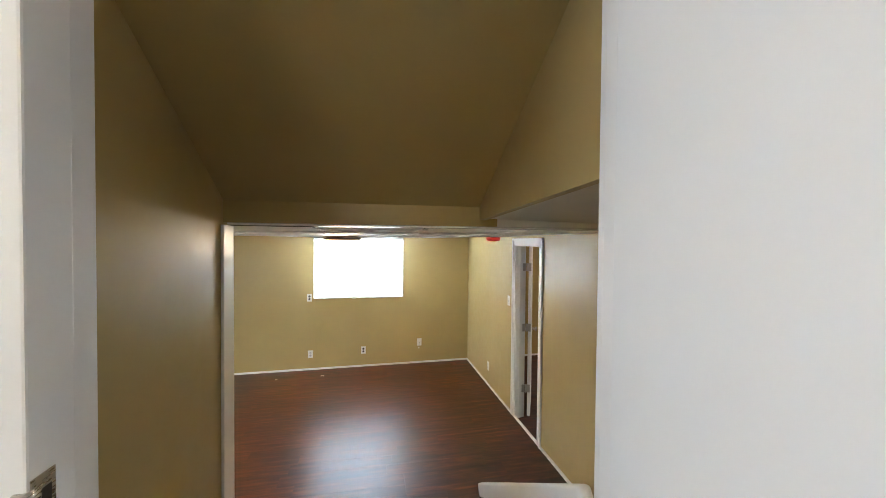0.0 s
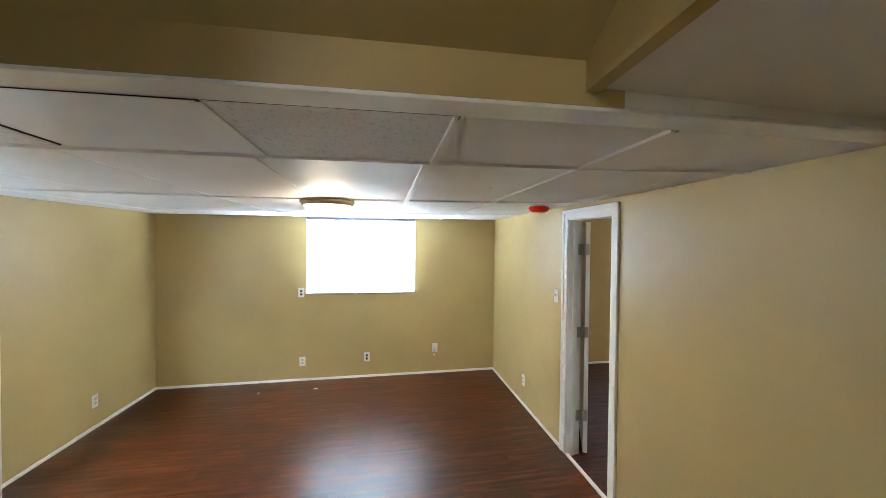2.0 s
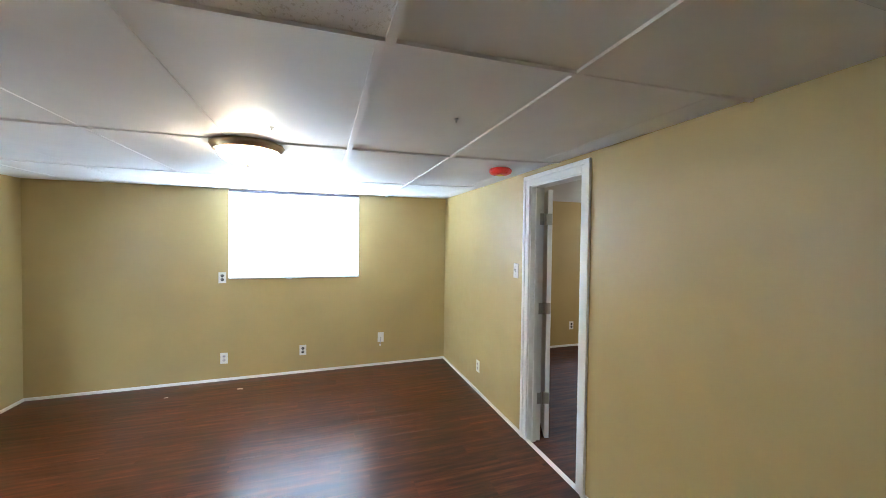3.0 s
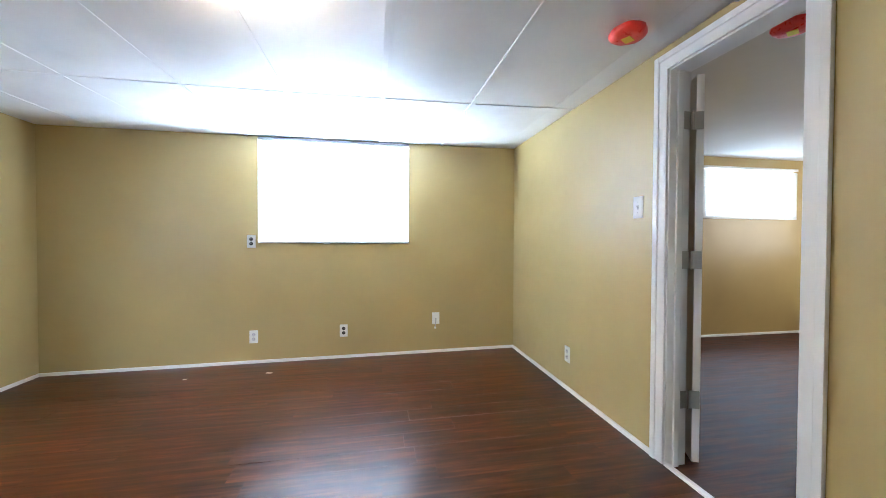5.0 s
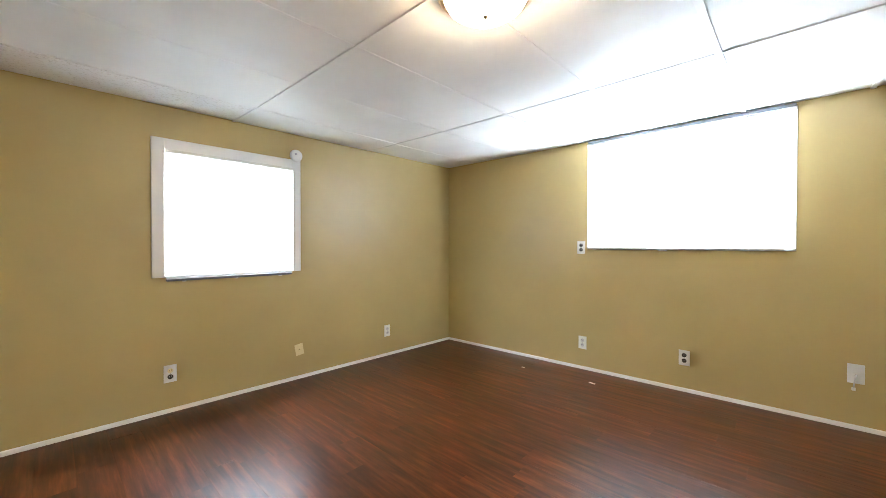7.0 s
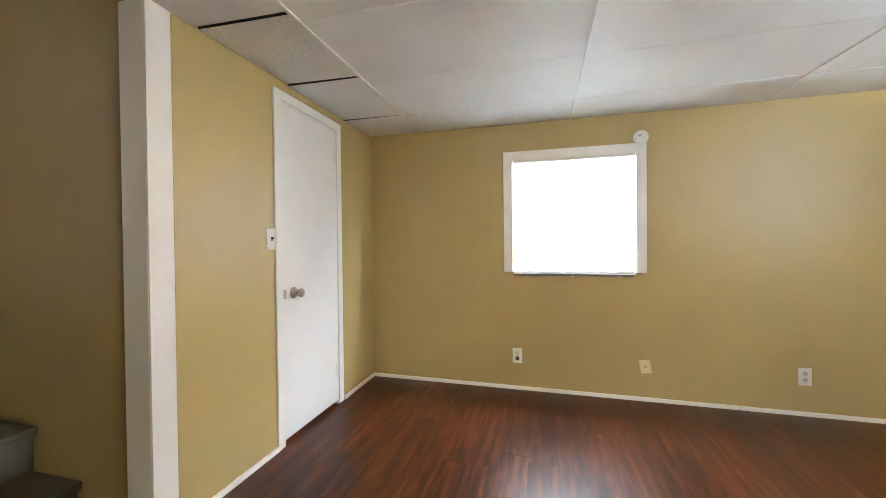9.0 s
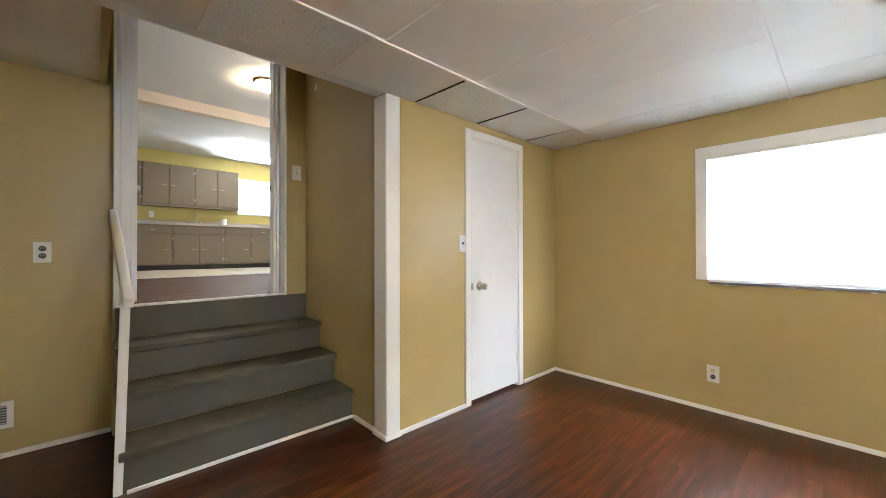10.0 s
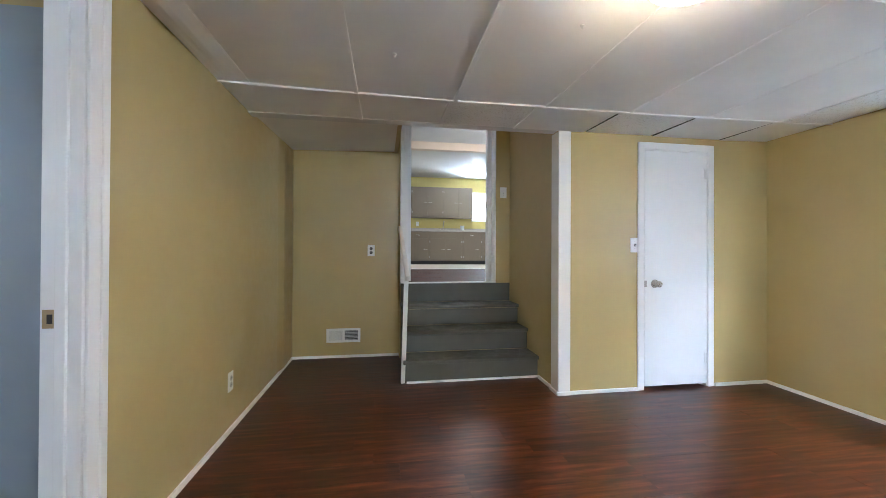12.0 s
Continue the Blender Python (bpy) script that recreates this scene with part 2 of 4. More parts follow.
def prism(points, axis, a, b):
    """Extrude a closed outline (pairs) along an axis from a to b."""
    bm = bmesh.new()

    def at(p, v):
        return {'X': (v, p[0], p[1]), 'Y': (p[0], v, p[1]), 'Z': (p[0], p[1], v)}[axis]
    lo = [bm.verts.new(at(p, a)) for p in points]
    hi = [bm.verts.new(at(p, b)) for p in points]
    bm.faces.new(lo)
    bm.faces.new(hi)
    for k in range(len(points)):
        bm.faces.new((lo[k], lo[(k + 1) % len(points)], hi[(k + 1) % len(points)], hi[k]))
    return bm


def structure(name, bm, mats, label, category):
    return tagged(finish(name, bm, mats), label, category, kind="structure")


def floor_z(x, y):
    """The den floor is a little out of level."""
    u, v = x / EAST, max(0.0, y / NORTH)
    return v * (-0.028 * (1 - u) + 0.022 * u)


# ---- den: walls ----
W = "wall"
NX0, NX1, NZ0, NZ1 = 1.80, 3.185, 1.152, 2.098      # north window opening
structure("wall_north", boxes((-0.18, NX0, NORTH, NORTH + 0.18, -0.06, 2.5), (NX1, EAST, NORTH, NORTH + 0.18, -0.06, 2.5),
                              (NX0, NX1, NORTH, NORTH + 0.18, -0.06, NZ0), (NX0, NX1, NORTH, NORTH + 0.18, NZ1, 2.5)),
          M_WALL, "khaki painted den wall with a high window", W)
WY0, WY1, WZ0, WZ1 = 1.245, 2.15, 0.955, 1.84      # west window opening
structure("wall_west", boxes((-0.18, 0, -0.12, WY0, -0.06, 2.5), (-0.18, 0, WY1, NORTH, -0.06, 2.5),
                             (-0.18, 0, WY0, WY1, -0.06, WZ0), (-0.18, 0, WY0, WY1, WZ1, 2.5)),
          M_WALL, "khaki painted den wall with a square window", W)
CX0, CX1, CZ = 0.60, 1.22, 2.03                   # closet opening
structure("wall_south", boxes((0, CX0, -0.12, 0, -0.06, 2.5), (CX1, 1.86, -0.12, 0, -0.06, 2.5), (CX0, CX1, -0.12, 0, CZ, 2.5)),
          M_WALL, "khaki painted den wall around the closet door", W)
structure("wall_stair", boxes((1.84, STAIR_W, BACK, -0.12, 0, 3.3)), M_WALL, "khaki painted wall beside the stairs", W)
DX0, DX1, DZ = 2.172, 3.118, 2.86                  # upper doorway at its stops
structure("wall_landing", boxes((STAIR_W, FX0 - 0.014, BACK - 0.10, LAND, 0, 3.3), (FX1 + 0.014, 3.1965, BACK - 0.10, LAND, 0, 3.3),
                                (3.1965, EAST, BACK - 0.10, BACK, 0, 3.3), (FX0 - 0.014, FX1 + 0.014, BACK - 0.10, LAND, 0, UP - 0.03),
                                (FX0 - 0.014, FX1 + 0.014, BACK - 0.10, LAND, DZ, 3.3)),
          M_WALL, "khaki painted wall around the upper doorway", W)
EY0, EY1, EZ = 1.436, 2.062, 2.035                # east door opening
structure("wall_east", boxes((EAST, EAST + EW, BACK - 0.11, EY0, -0.06, 2.5), (EAST, EAST + EW, EY1, NORTH + 0.18, -0.06, 2.5),
                             (EAST, EAST + EW, EY0, EY1, EZ, 2.5)),
          M_WALL, "khaki painted den wall with an open doorway", W)


# added swell at the alcove end of the east wall; its slanted edge catches a bright band
edge = [(EAST + 0.002, BACK + 0.002), (EAST + 0.002, -0.78), (EAST - 0.0005, -0.78), (EAST - 0.004, -0.82), (EAST - 0.016, -0.90), (EAST - 0.020, -0.95), (EAST - 0.006, BACK + 0.002)]
tagged(finish("alcove_light_swell", prism(edge, 'Z', 0.03, 2.18), M_WALL, bpy.data.objects["wall_east"]), "khaki wall swell added to catch a bright band")


structure("wall_over_alcove", prism([(HEAD_Y, 2.178), (BACK, 2.236), (BACK, 3.3), (HEAD_Y, 3.3)], 'X', STAIR_E, STAIR_E + 0.035), M_WALL,
          "khaki painted wall above the alcove ceiling", W)
structure("wall_header", boxes((STAIR_W, STAIR_E + 0.1, HEAD_Y, -0.012, HEAD_Z, 2.6)), M_WALL, "khaki painted header over the stair opening", W)
structure("wall_header_alcove", boxes((STAIR_E + 0.1, EAST, HEAD_Y, -0.012, HEAD_Z, 2.6)), M_ALCOVE, "aged white header at the alcove ceiling", W)
structure("wall_closet", boxes((-0.18, 1.84, -0.95, -0.83, -0.06, 2.5), (-0.18, 0, -0.83, -0.12, -0.06, 2.5)), M_CREAM, "plain closet walls behind the door", W)

# ---- den: ceilings ----
XL = [0.0, 0.455, 1.07, 1.685, 2.30, 2.92, 3.54, 4.15, EAST]
YL = [0.0, 0.485, 1.69, 2.95, NORTH]
XS = [0.0, 0.49, 1.145, 1.752, 2.352, 2.943, 3.54, 4.15, EAST]      # shifted joints of the short row
OPEN = (1.145, 1.752)                                              # joints whose tees are lost


def sag_at(x, y):
    """How far the old tile ceiling hangs down inside its edges."""
    return -0.036 * max(0.0, math.sin(math.pi * x / EAST) * math.sin(math.pi * (y + 0.15) / (NORTH + 0.15))) ** 0.5


bm = bmesh.new()
rng = random.Random(7)
FISS = {(4, 0), (2, 0), (0, 1)}
for i in range(len(XL) - 1):
    for j in range(len(YL) - 1):
        lx = XS if j == 0 else XL
        ga, gb = (0.010 if j == 0 and e in OPEN else 0.0045 for e in (lx[i], lx[i + 1]))
        x0, x1, y0, y1 = lx[i] + ga, lx[i + 1] - gb, YL[j] + rng.uniform(0.001, 0.006), YL[j + 1] - rng.uniform(0.001, 0.006)
        dz = [rng.uniform(0.0, 0.006) for _ in range(4)]
        if rng.random() < 0.3:
            dz[rng.randrange(4)] -= 0.005
        if (i, j) == (5, 3):
            dz = [0.004, 0.020, 0.0, 0.006]
        n = 5
        grid = {}
        for a in range(n + 1):
            for b in range(n + 1):
                u, v = a / n, b / n
                z = (dz[0] * (1 - u) + dz[1] * u) * (1 - v) + (dz[2] * (1 - u) + dz[3] * u) * v
                sag = -0.006 * math.sin(math.pi * u) * math.sin(math.pi * v) * (1 if y1 - y0 > 0.8 else 0.3)
                grid[a, b] = bm.verts.new((x0 + (x1 - x0) * u, y0 + (y1 - y0) * v, CEIL + 0.004 + z + sag + sag_at(x0 + (x1 - x0) * u, y0 + (y1 - y0) * v)))
        mi = 1 if (i, j) in FISS else 0
        for a in range(n):
            for b in range(n):
                bm.faces.new((grid[a, b], grid[a, b + 1], grid[a + 1, b + 1], grid[a + 1, b])).material_index = mi
        rim = [grid[a, 0] for a in range(n + 1)] + [grid[n, b] for b in range(1, n + 1)] + [grid[a, n] for a in range(n - 1, -1, -1)] + [grid[0, b] for b in range(n - 1, 0, -1)]
        top = [bm.verts.new((v.co.x, v.co.y, v.co.z + 0.016)) for v in rim]
        for k in range(len(rim)):
            q = (k + 1) % len(rim)
            # tile sides of the short row are coloured dark, as shade in the joints
            bm.faces.new((rim[k], rim[q], top[q], top[k])).material_index = 3 if j == 0 else mi
for i in range(len(XL) - 2):
    for y0, y1 in zip(YL, YL[1:]):
        x = XS[i + 1] if y0 == 0.0 else XL[i + 1]
        if y0 == 0.0 and x in OPEN:
            continue
        n = 6
        for k in range(n):
            ya, yb = y0 + (y1 - y0) * k / n, y0 + (y1 - y0) * (k + 1) / n
            za, zb = CEIL + sag_at(x, ya), CEIL + sag_at(x, yb)
            drop, hw = {2: 0.002, 3: 0.002, 4: 0.008, 5: 0.006}.get(i, -0.003), {2: 0.009, 3: 0.009, 4: 0.014, 5: 0.0125}.get(i, 0.0035)
            vs = [bm.verts.new((x + s * w, y, z + h)) for y, z in ((ya, za), (yb, zb)) for s, w, h in ((-1, hw, -drop + 0.004), (1, hw, -drop + 0.004), (1, hw, 0.014), (-1, hw, 0.014))]
            for q in ((0, 1, 5, 4), (1, 2, 6, 5), (3, 0, 4, 7), (2, 3, 7, 6)):
                bm.faces.new([vs[j] for j in q]).material_index = 2
for k, yt, hw, low in ((k, yt, hw, low) for k in range(24) for yt, hw, low in ((YL[1], 0.008, 0.004), (YL[2], 0.008, 0.003), (YL[3], 0.004, -0.001))):
    xa, xb = EAST * k / 24, EAST * (k + 1) / 24
    za, zb = CEIL + sag_at(xa, yt), CEIL + sag_at(xb, yt)
    vs = [bm.verts.new((x, yt + s * hw, z + h)) for x, z in ((xa, za), (xb, zb)) for s, h in ((-1, -low), (1, -low), (1, 0.014), (-1, 0.014))]
    for q in ((0, 1, 5, 4), (1, 2, 6, 5), (3, 0, 4, 7), (2, 3, 7, 6)):
        bm.faces.new([vs[j] for j in q]).material_index = 2
box(bm, -0.1, EAST + 0.05, 0.0, NORTH + 0.05, CEIL + 0.05, CEIL + 0.10, mi=3)
structure("ceiling", bm, [M_TILE, M_FISS, M_BAR, M_VOID], "white suspended ceiling of sagging rectangular tiles", "ceiling")
bm = boxes((STAIR_E + 0.035, EAST, BACK, HEAD_Y, ALCOVE, ALCOVE + 0.08))
for v in bm.verts:
    v.co.z += (-0.024 if v.co.y > -0.5 else 0.036) + (-0.026 if v.co.x > 4 else 0.0)
structure("ceiling_alcove", bm, M_ALCOVE, "aged white board ceiling over the alcove", "ceiling")
z0 = SLOPE0
z1 = SLOPE0 + SLOPE * (HEAD_Y - BACK)
structure("ceiling_stair", prism([(HEAD_Y, z0), (BACK, z1), (BACK, z1 + 0.12), (HEAD_Y, z0 + 0.12)], 'X', STAIR_W, STAIR_E), M_WALL,
          "khaki painted sloping ceiling over the stairs", "ceiling")
# white trim under the header, and wall-side tile edge
structure("trim_header", boxes((1.977, EAST, HEAD_Y - 0.004, 0.004, HEAD_Z - 0.012, HEAD_Z - 0.002), bevel=0.003), M_GLOSS,
          "glossy white trim board under the header", "trim")
post = thing("trim_post", "white boxed corner post beside the stairs", "post", kind="structure")
part("casing_front", boxes((1.872, 1.975, 0.001, 0.008, 0, HEAD_Z - 0.014), bevel=0.003), M_WHITE, post)
part("casing_side", boxes((STAIR_W + 0.001, 1.975, -0.128, 0.0, 0, HEAD_Z - 0.014), bevel=0.003), M_WHITE, post)
part("core", boxes((1.861, STAIR_W, -0.119, 0.0, 0, 2.5)), M_WALL, post)


def baseboard(x0, x1, y0, y1, h=0.028):
    bm = boxes((x0, x1, y0, y1, -0.004, h), bevel=0.006)
    for v in bm.verts:
        v.co.z += floor_z(v.co.x, v.co.y)
    structure("baseboard", bm, M_WHITE, "thin white quarter-round at the floor", "trim")


BB = 0.016
baseboard(0.0, EAST, NORTH - BB, NORTH)
baseboard(0.0, BB, 0.0, NORTH - BB)
baseboard(BB, 0.535, 0.0, BB)
baseboard(1.262, 1.87, 0.0, BB)
baseboard(EAST - BB, EAST, 2.138, NORTH - BB)
baseboard(EAST - BB, EAST, BACK + BB, 1.36)
baseboard(3.2, EAST, BACK, BACK + BB)
baseboard(STAIR_W, STAIR_W + BB, -0.40, -0.126)
baseboard(STAIR_W, 3.165, -0.431, -0.417, 0.018)
baseboard(1.868, 1.991, 0.0085, 0.0235)
baseboard(1.976, 1.991, -0.128, 0.008)


# ---- doors ----
def casing(name, axis, plane, out, a0, a1, z0, top, width, jamb, depth, label, bead=True):
    """Door casing on a wall plane with a jamb lining; axis is the wall's run."""
    th = thing(name, label, "door frame", kind="structure")

    def b(u0, u1, v0, v1, w0, w1, bev=0.004):
        if axis == 'X':
            return boxes((u0, u1, v0, v1, w0, w1), bevel=bev)
        return boxes((v0, v1, u0, u1, w0, w1), bevel=bev)
    for s in (0, 1):
        u0, u1 = (a0 - width, a0 + 0.006) if s == 0 else (a1 - 0.006, a1 + width)
        p0, p1 = sorted((plane + out * 0.001, plane + out * 0.013))
        part("casing_side", b(u0, u1, p0, p1, z0, top + width), M_WHITE, th)
        o0, o1 = (u0, u0 + width * 0.42) if s == 0 else (u1 - width * 0.42, u1)
        q0, q1 = sorted((plane + out * 0.011, plane + out * 0.021))
        if bead:
            part("casing_bead", b(o0, o1, q0, q1, z0, top + width), M_WHITE, th)
    p0, p1 = sorted((plane + out * 0.001, plane + out * 0.0135))
    part("casing_head", b(a0 + 0.006, a1 - 0.006, p0, p1, top - 0.006, top + width), M_WHITE, th)
    q0, q1 = sorted((plane + out * 0.011, plane + out * 0.021))
    if bead:
        part("casing_bead", b(a0 - width * 0.58, a1 + width * 0.58, q0, q1, top + width * 0.58, top + width - 0.0005), M_WHITE, th)
    if jamb:
        d0, d1 = sorted((plane, plane - out * depth))
        part("jamb", b(a0, a0 + 0.014, d0, d1, z0, top, 0.002), M_WHITE, th)
        part("jamb", b(a1 - 0.014, a1, d0, d1, z0, top, 0.002), M_WHITE, th)
        part("jamb_head", b(a0 + 0.014, a1 - 0.014, d0, d1, top - 0.014, top, 0.002), M_WHITE, th)
        mid = plane - out * min(depth * 0.5, 0.055)
        for u0, u1 in ((a0 + 0.014, a0 + 0.026), (a1 - 0.026, a1 - 0.014)):
            part("door_stop", b(u0, u1, mid - 0.016, mid + 0.016, z0, top - 0.014, 0.003), M_WHITE, th)
    return th


def knob_bm(center, axis, sign):
    prof = [(0.032, 0.0), (0.032, 0.006), (0.014, 0.010), (0.012, 0.030), (0.022, 0.036), (0.027, 0.048), (0.026, 0.058), (0.016, 0.066), (0.004, 0.067)]
    return lathe([(r, h * sign) for r, h in prof], axis, 28, center)


casing("door_frame_closet", 'X', 0.0, 1, CX0, CX1, 0.0, CZ - 0.005, 0.052, True, 0.115, "white painted closet door casing", False)
closet = thing("door_closet", "closed flush white closet door with nickel knob", "door", (0, 0, 0))
part("leaf", boxes((CX0 + 0.017, CX1 - 0.017, -0.034, 0.002, 0.028, CZ - 0.022), bevel=0.003), M_DOOR, closet)
part("knob", knob_bm((1.110, 0.004, 0.888), 'Y', 1), M_NICKEL, closet, "satin nickel knob", True)
part("rose", lathe([(0.035, 0.002), (0.035, 0.005), (0.030, 0.007)], 'Y', 28, (1.110, 0, 0.888)), M_STEEL, closet, "zinc rosette", True)
part("latch", boxes((1.192, 1.214, 0.0025, 0.0145, 0.862, 0.915), bevel=0.002), M_STEEL, closet)
for zz in (1.83, 0.25):
    bmh = lathe([(0.006, -0.045), (0.006, 0.045)], 'Z', 10, (CX0 + 0.016, 0.006, zz))
    box(bmh, CX0 + 0.004, CX0 + 0.034, 0.002, 0.006, zz - 0.045, zz + 0.045)
    part("hinge", bmh, M_WHITE, closet, "white painted hinge")

casing("door_frame_east", 'Y', EAST, -1, EY0, EY1, 0.0, EZ - 0.005, 0.074, True, EW, "white moulded casing of the open doorway")
structure("threshold", boxes((EAST - 0.012, EAST + 0.018, EY0 + 0.014, EY1 - 0.014, 0.0, 0.022), bevel=0.006), M_WHITE, "white strip across the doorway floor", "trim")
edoor = thing("door_east", "open white door swung back into the next room", "door", (EAST + EW + 0.011, EY1 - 0.022, 0), 64)
part("leaf", boxes((0.012, 0.605, -0.054, -0.018, 0.015, EZ - 0.03), bevel=0.002), M_DOOR, edoor)
part("knob", knob_bm((0.545, -0.054, 0.93), 'Y', -1), M_NICKEL, edoor, "satin nickel knob", True)
part("knob", knob_bm((0.545, -0.018, 0.93), 'Y', 1), M_NICKEL, edoor, "satin nickel knob", True)
for zz in (1.77, 1.06, 0.34):
    bmh = lathe([(0.007, -0.047), (0.007, 0.047)], 'Z', 12, (0.0, 0.0, zz))
    box(bmh, 0.004, 0.0115, -0.050, 0.0, zz - 0.045, zz + 0.045, 0.001)
    part("hinge", bmh, M_STEEL, edoor, "zinc hinge")
    tagged(part("hinge_leaf", boxes((EAST + EW - 0.035, EAST + EW + 0.002, EY1 - 0.0165, EY1 - 0.0142, zz - 0.045, zz + 0.045)), M_STEEL,
                bpy.data.objects["door_frame_east"]), "zinc hinge leaf")
part("strike_plate", boxes((EAST + EW - 0.050, EAST + EW - 0.008, EY0 + 0.0142, EY0 + 0.0165, 0.90, 0.96)), M_BRASS, bpy.data.objects["door_frame_east"], "dull brass strike plate")
part("strike_hole", boxes((EAST + EW - 0.037, EAST + EW - 0.021, EY0 + 0.0166, EY0 + 0.0172, 0.915, 0.945)), M_BLACK, bpy.data.objects["door_frame_east"])

fr = thing("door_frame_upper", "white jambs and stops of the upper doorway", "door frame", kind="structure")
for xa, xb, xs, xt in ((FX0 - 0.0135, FX0, FX0 - 0.0135, DX0 + 0.014), (FX1, FX1 + 0.0135, DX1 - 0.014, FX1 + 0.0135)):
    part("jamb", boxes((xa, xb, -1.345, LAND + 0.006, UP - 0.002, DZ - 0.001), bevel=0.003), M_WHITE, fr)
    part("jamb_back", boxes((xs, xt, BACK - 0.112, -1.3452, UP - 0.002, DZ - 0.001), bevel=0.004), M_WHITE, fr)
    xm = (xs + xt) / 2
    part("door_stop", boxes((xm - 0.010, xm + 0.010, -1.3448, -1.325, UP - 0.002, DZ - 0.001), bevel=0.003), M_WHITE, fr)
part("jamb_head", boxes((FX0, FX1, BACK - 0.11, LAND + 0.006, DZ - 0.016, DZ - 0.001), bevel=0.003), M_WHITE, fr)
part("strike_plate", boxes((DX0 + 0.0145, DX0 + 0.0165, BACK - 0.108, BACK - 0.068, 1.66, 1.73)), M_NICKEL, fr, "worn nickel strike plate")
part("strike_hole", boxes((DX0 + 0.0168, DX0 + 0.0172, BACK - 0.092, BACK - 0.076, 1.68, 1.71)), M_BLACK, fr)
part("strike_lip", lathe([(0.011, 0.0), (0.011, 0.045)], 'Z', 16, (DX0 + 0.010, BACK - 0.113, 1.672)), M_NICKEL, fr, "", True)
udoor = thing("door_upper", "open white flush door at the stair head", "door", (0, 0, 0))
part("leaf", boxes((3.064, 3.098, BACK - 0.955, BACK - 0.116, UP + 0.01, DZ - 0.03), bevel=0.002), M_DOOR, udoor)
part("knob", knob_bm((3.064, BACK - 0.885, 1.70), 'X', -1), M_NICKEL, udoor, "satin nickel knob", True)
structure("threshold_upper", boxes((FX0 + 0.001, FX1 - 0.001, -1.265, -1.208, UP + 0.0005, UP + 0.014), bevel=0.004), M_WHITE, "white strip at the stair head", "trim")


# ---- windows and blinds ----
def slat_mesh(length, axis, tilt_deg):
    """Curved thin slat, standing nearly closed."""
    w, t, tilt = 0.026, 0.0012, radians(tilt_deg)
    pts = []
    for k in range(5):
        u = -0.5 + k / 4
        a, c = u * w, 0.003 * (1 - 4 * u * u)
        pts.append((a * math.cos(tilt) - c * math.sin(tilt), a * math.sin(tilt) + c * math.cos(tilt)))
    under = [(x + t * math.sin(tilt), y - t * math.cos(tilt)) for x, y in reversed(pts)]
    bm = prism(pts + under, axis, -length / 2, length / 2)
    bmesh.ops.recalc_face_normals(bm, faces=bm.faces[:])
    me = bpy.data.meshes.new("slat")
    bm.to_mesh(me)
    bm.free()
    me.materials.append(M_SLAT)
    return me


def blind(label, axis, plane, inward, a0, a1, z0, z1, head=0.03, tilt=68, rail=None, short=0.012, gap_strip=0.0):
    """Mini blind hanging just inside a wall plane. inward: sign towards the room."""
    th = thing("window_blind", label, "blind")

    def bx(u0, u1, d0, d1, w0, w1, bev=0.003):
        v0, v1 = sorted((plane + inward * d0, plane + inward * d1))
        return boxes((u0, u1, v0, v1, w0, w1) if axis == 'X' else (v0, v1, u0, u1, w0, w1), bevel=bev)
    part("headrail", bx(a0, a1, 0.0, 0.026, z1 - head, z1), M_PLATE, th)
    # added dark strip: colours in the shaded gap between headrail and ceiling
    if gap_strip:
        part("gap_strip", bx(a0 + 0.004, a1 - 0.004, 0.001, 0.020, z1 + 0.0005, z1 + gap_strip), M_RAIL, th, "dark strip for the shaded gap over the headrail")
    part("bottom_rail", bx(a0 + 0.004, a1 - short, 0.003, 0.024, z0, z0 + 0.016), rail or M_PLATE, th)
    me = slat_mesh(a1 - a0 - 0.01, axis, tilt)
    n = int((z1 - head - z0 - 0.016) / 0.0215)
    for k in range(n):
        ob = new("slat", me)
        ob.parent = th
        z = z0 + 0.028 + k * 0.0215
        v = plane + inward * 0.0135
        m = (a0 + a1) / 2
        ob.location = (m, v, z) if axis == 'X' else (v, m, z)
    for f in (0.12, 0.5, 0.88):
        u = a0 + (a1 - a0) * f
        part("ladder_cord", bx(u - 0.001, u + 0.001, 0.0262, 0.0275, z0 + 0.01, z1 - head, 0.0), M_PLATE, th)
        part("cord_button", bx(u - 0.012, u + 0.012, 0.004, 0.026, z0 - 0.005, z0 - 0.0005, 0.001), M_PLATE, th)
    if gap_strip:
        m = a0 + (a1 - a0) * 0.44
        part("rail_clip", bx(m - 0.028, m + 0.028, 0.0, 0.030, z0 - 0.012, z0 + 0.010, 0.004), M_PLATE, th, "white plastic rail clip")
        # grey strip stands for the shadow line under the bottom rail
        part("rail_shade_strip", bx(a0 + 0.004, a1 - short, 0.006, 0.020, z0 - 0.004, z0 - 0.0003, 0.001), M_GREY, th, "grey strip standing for shade under the rail")
    return th


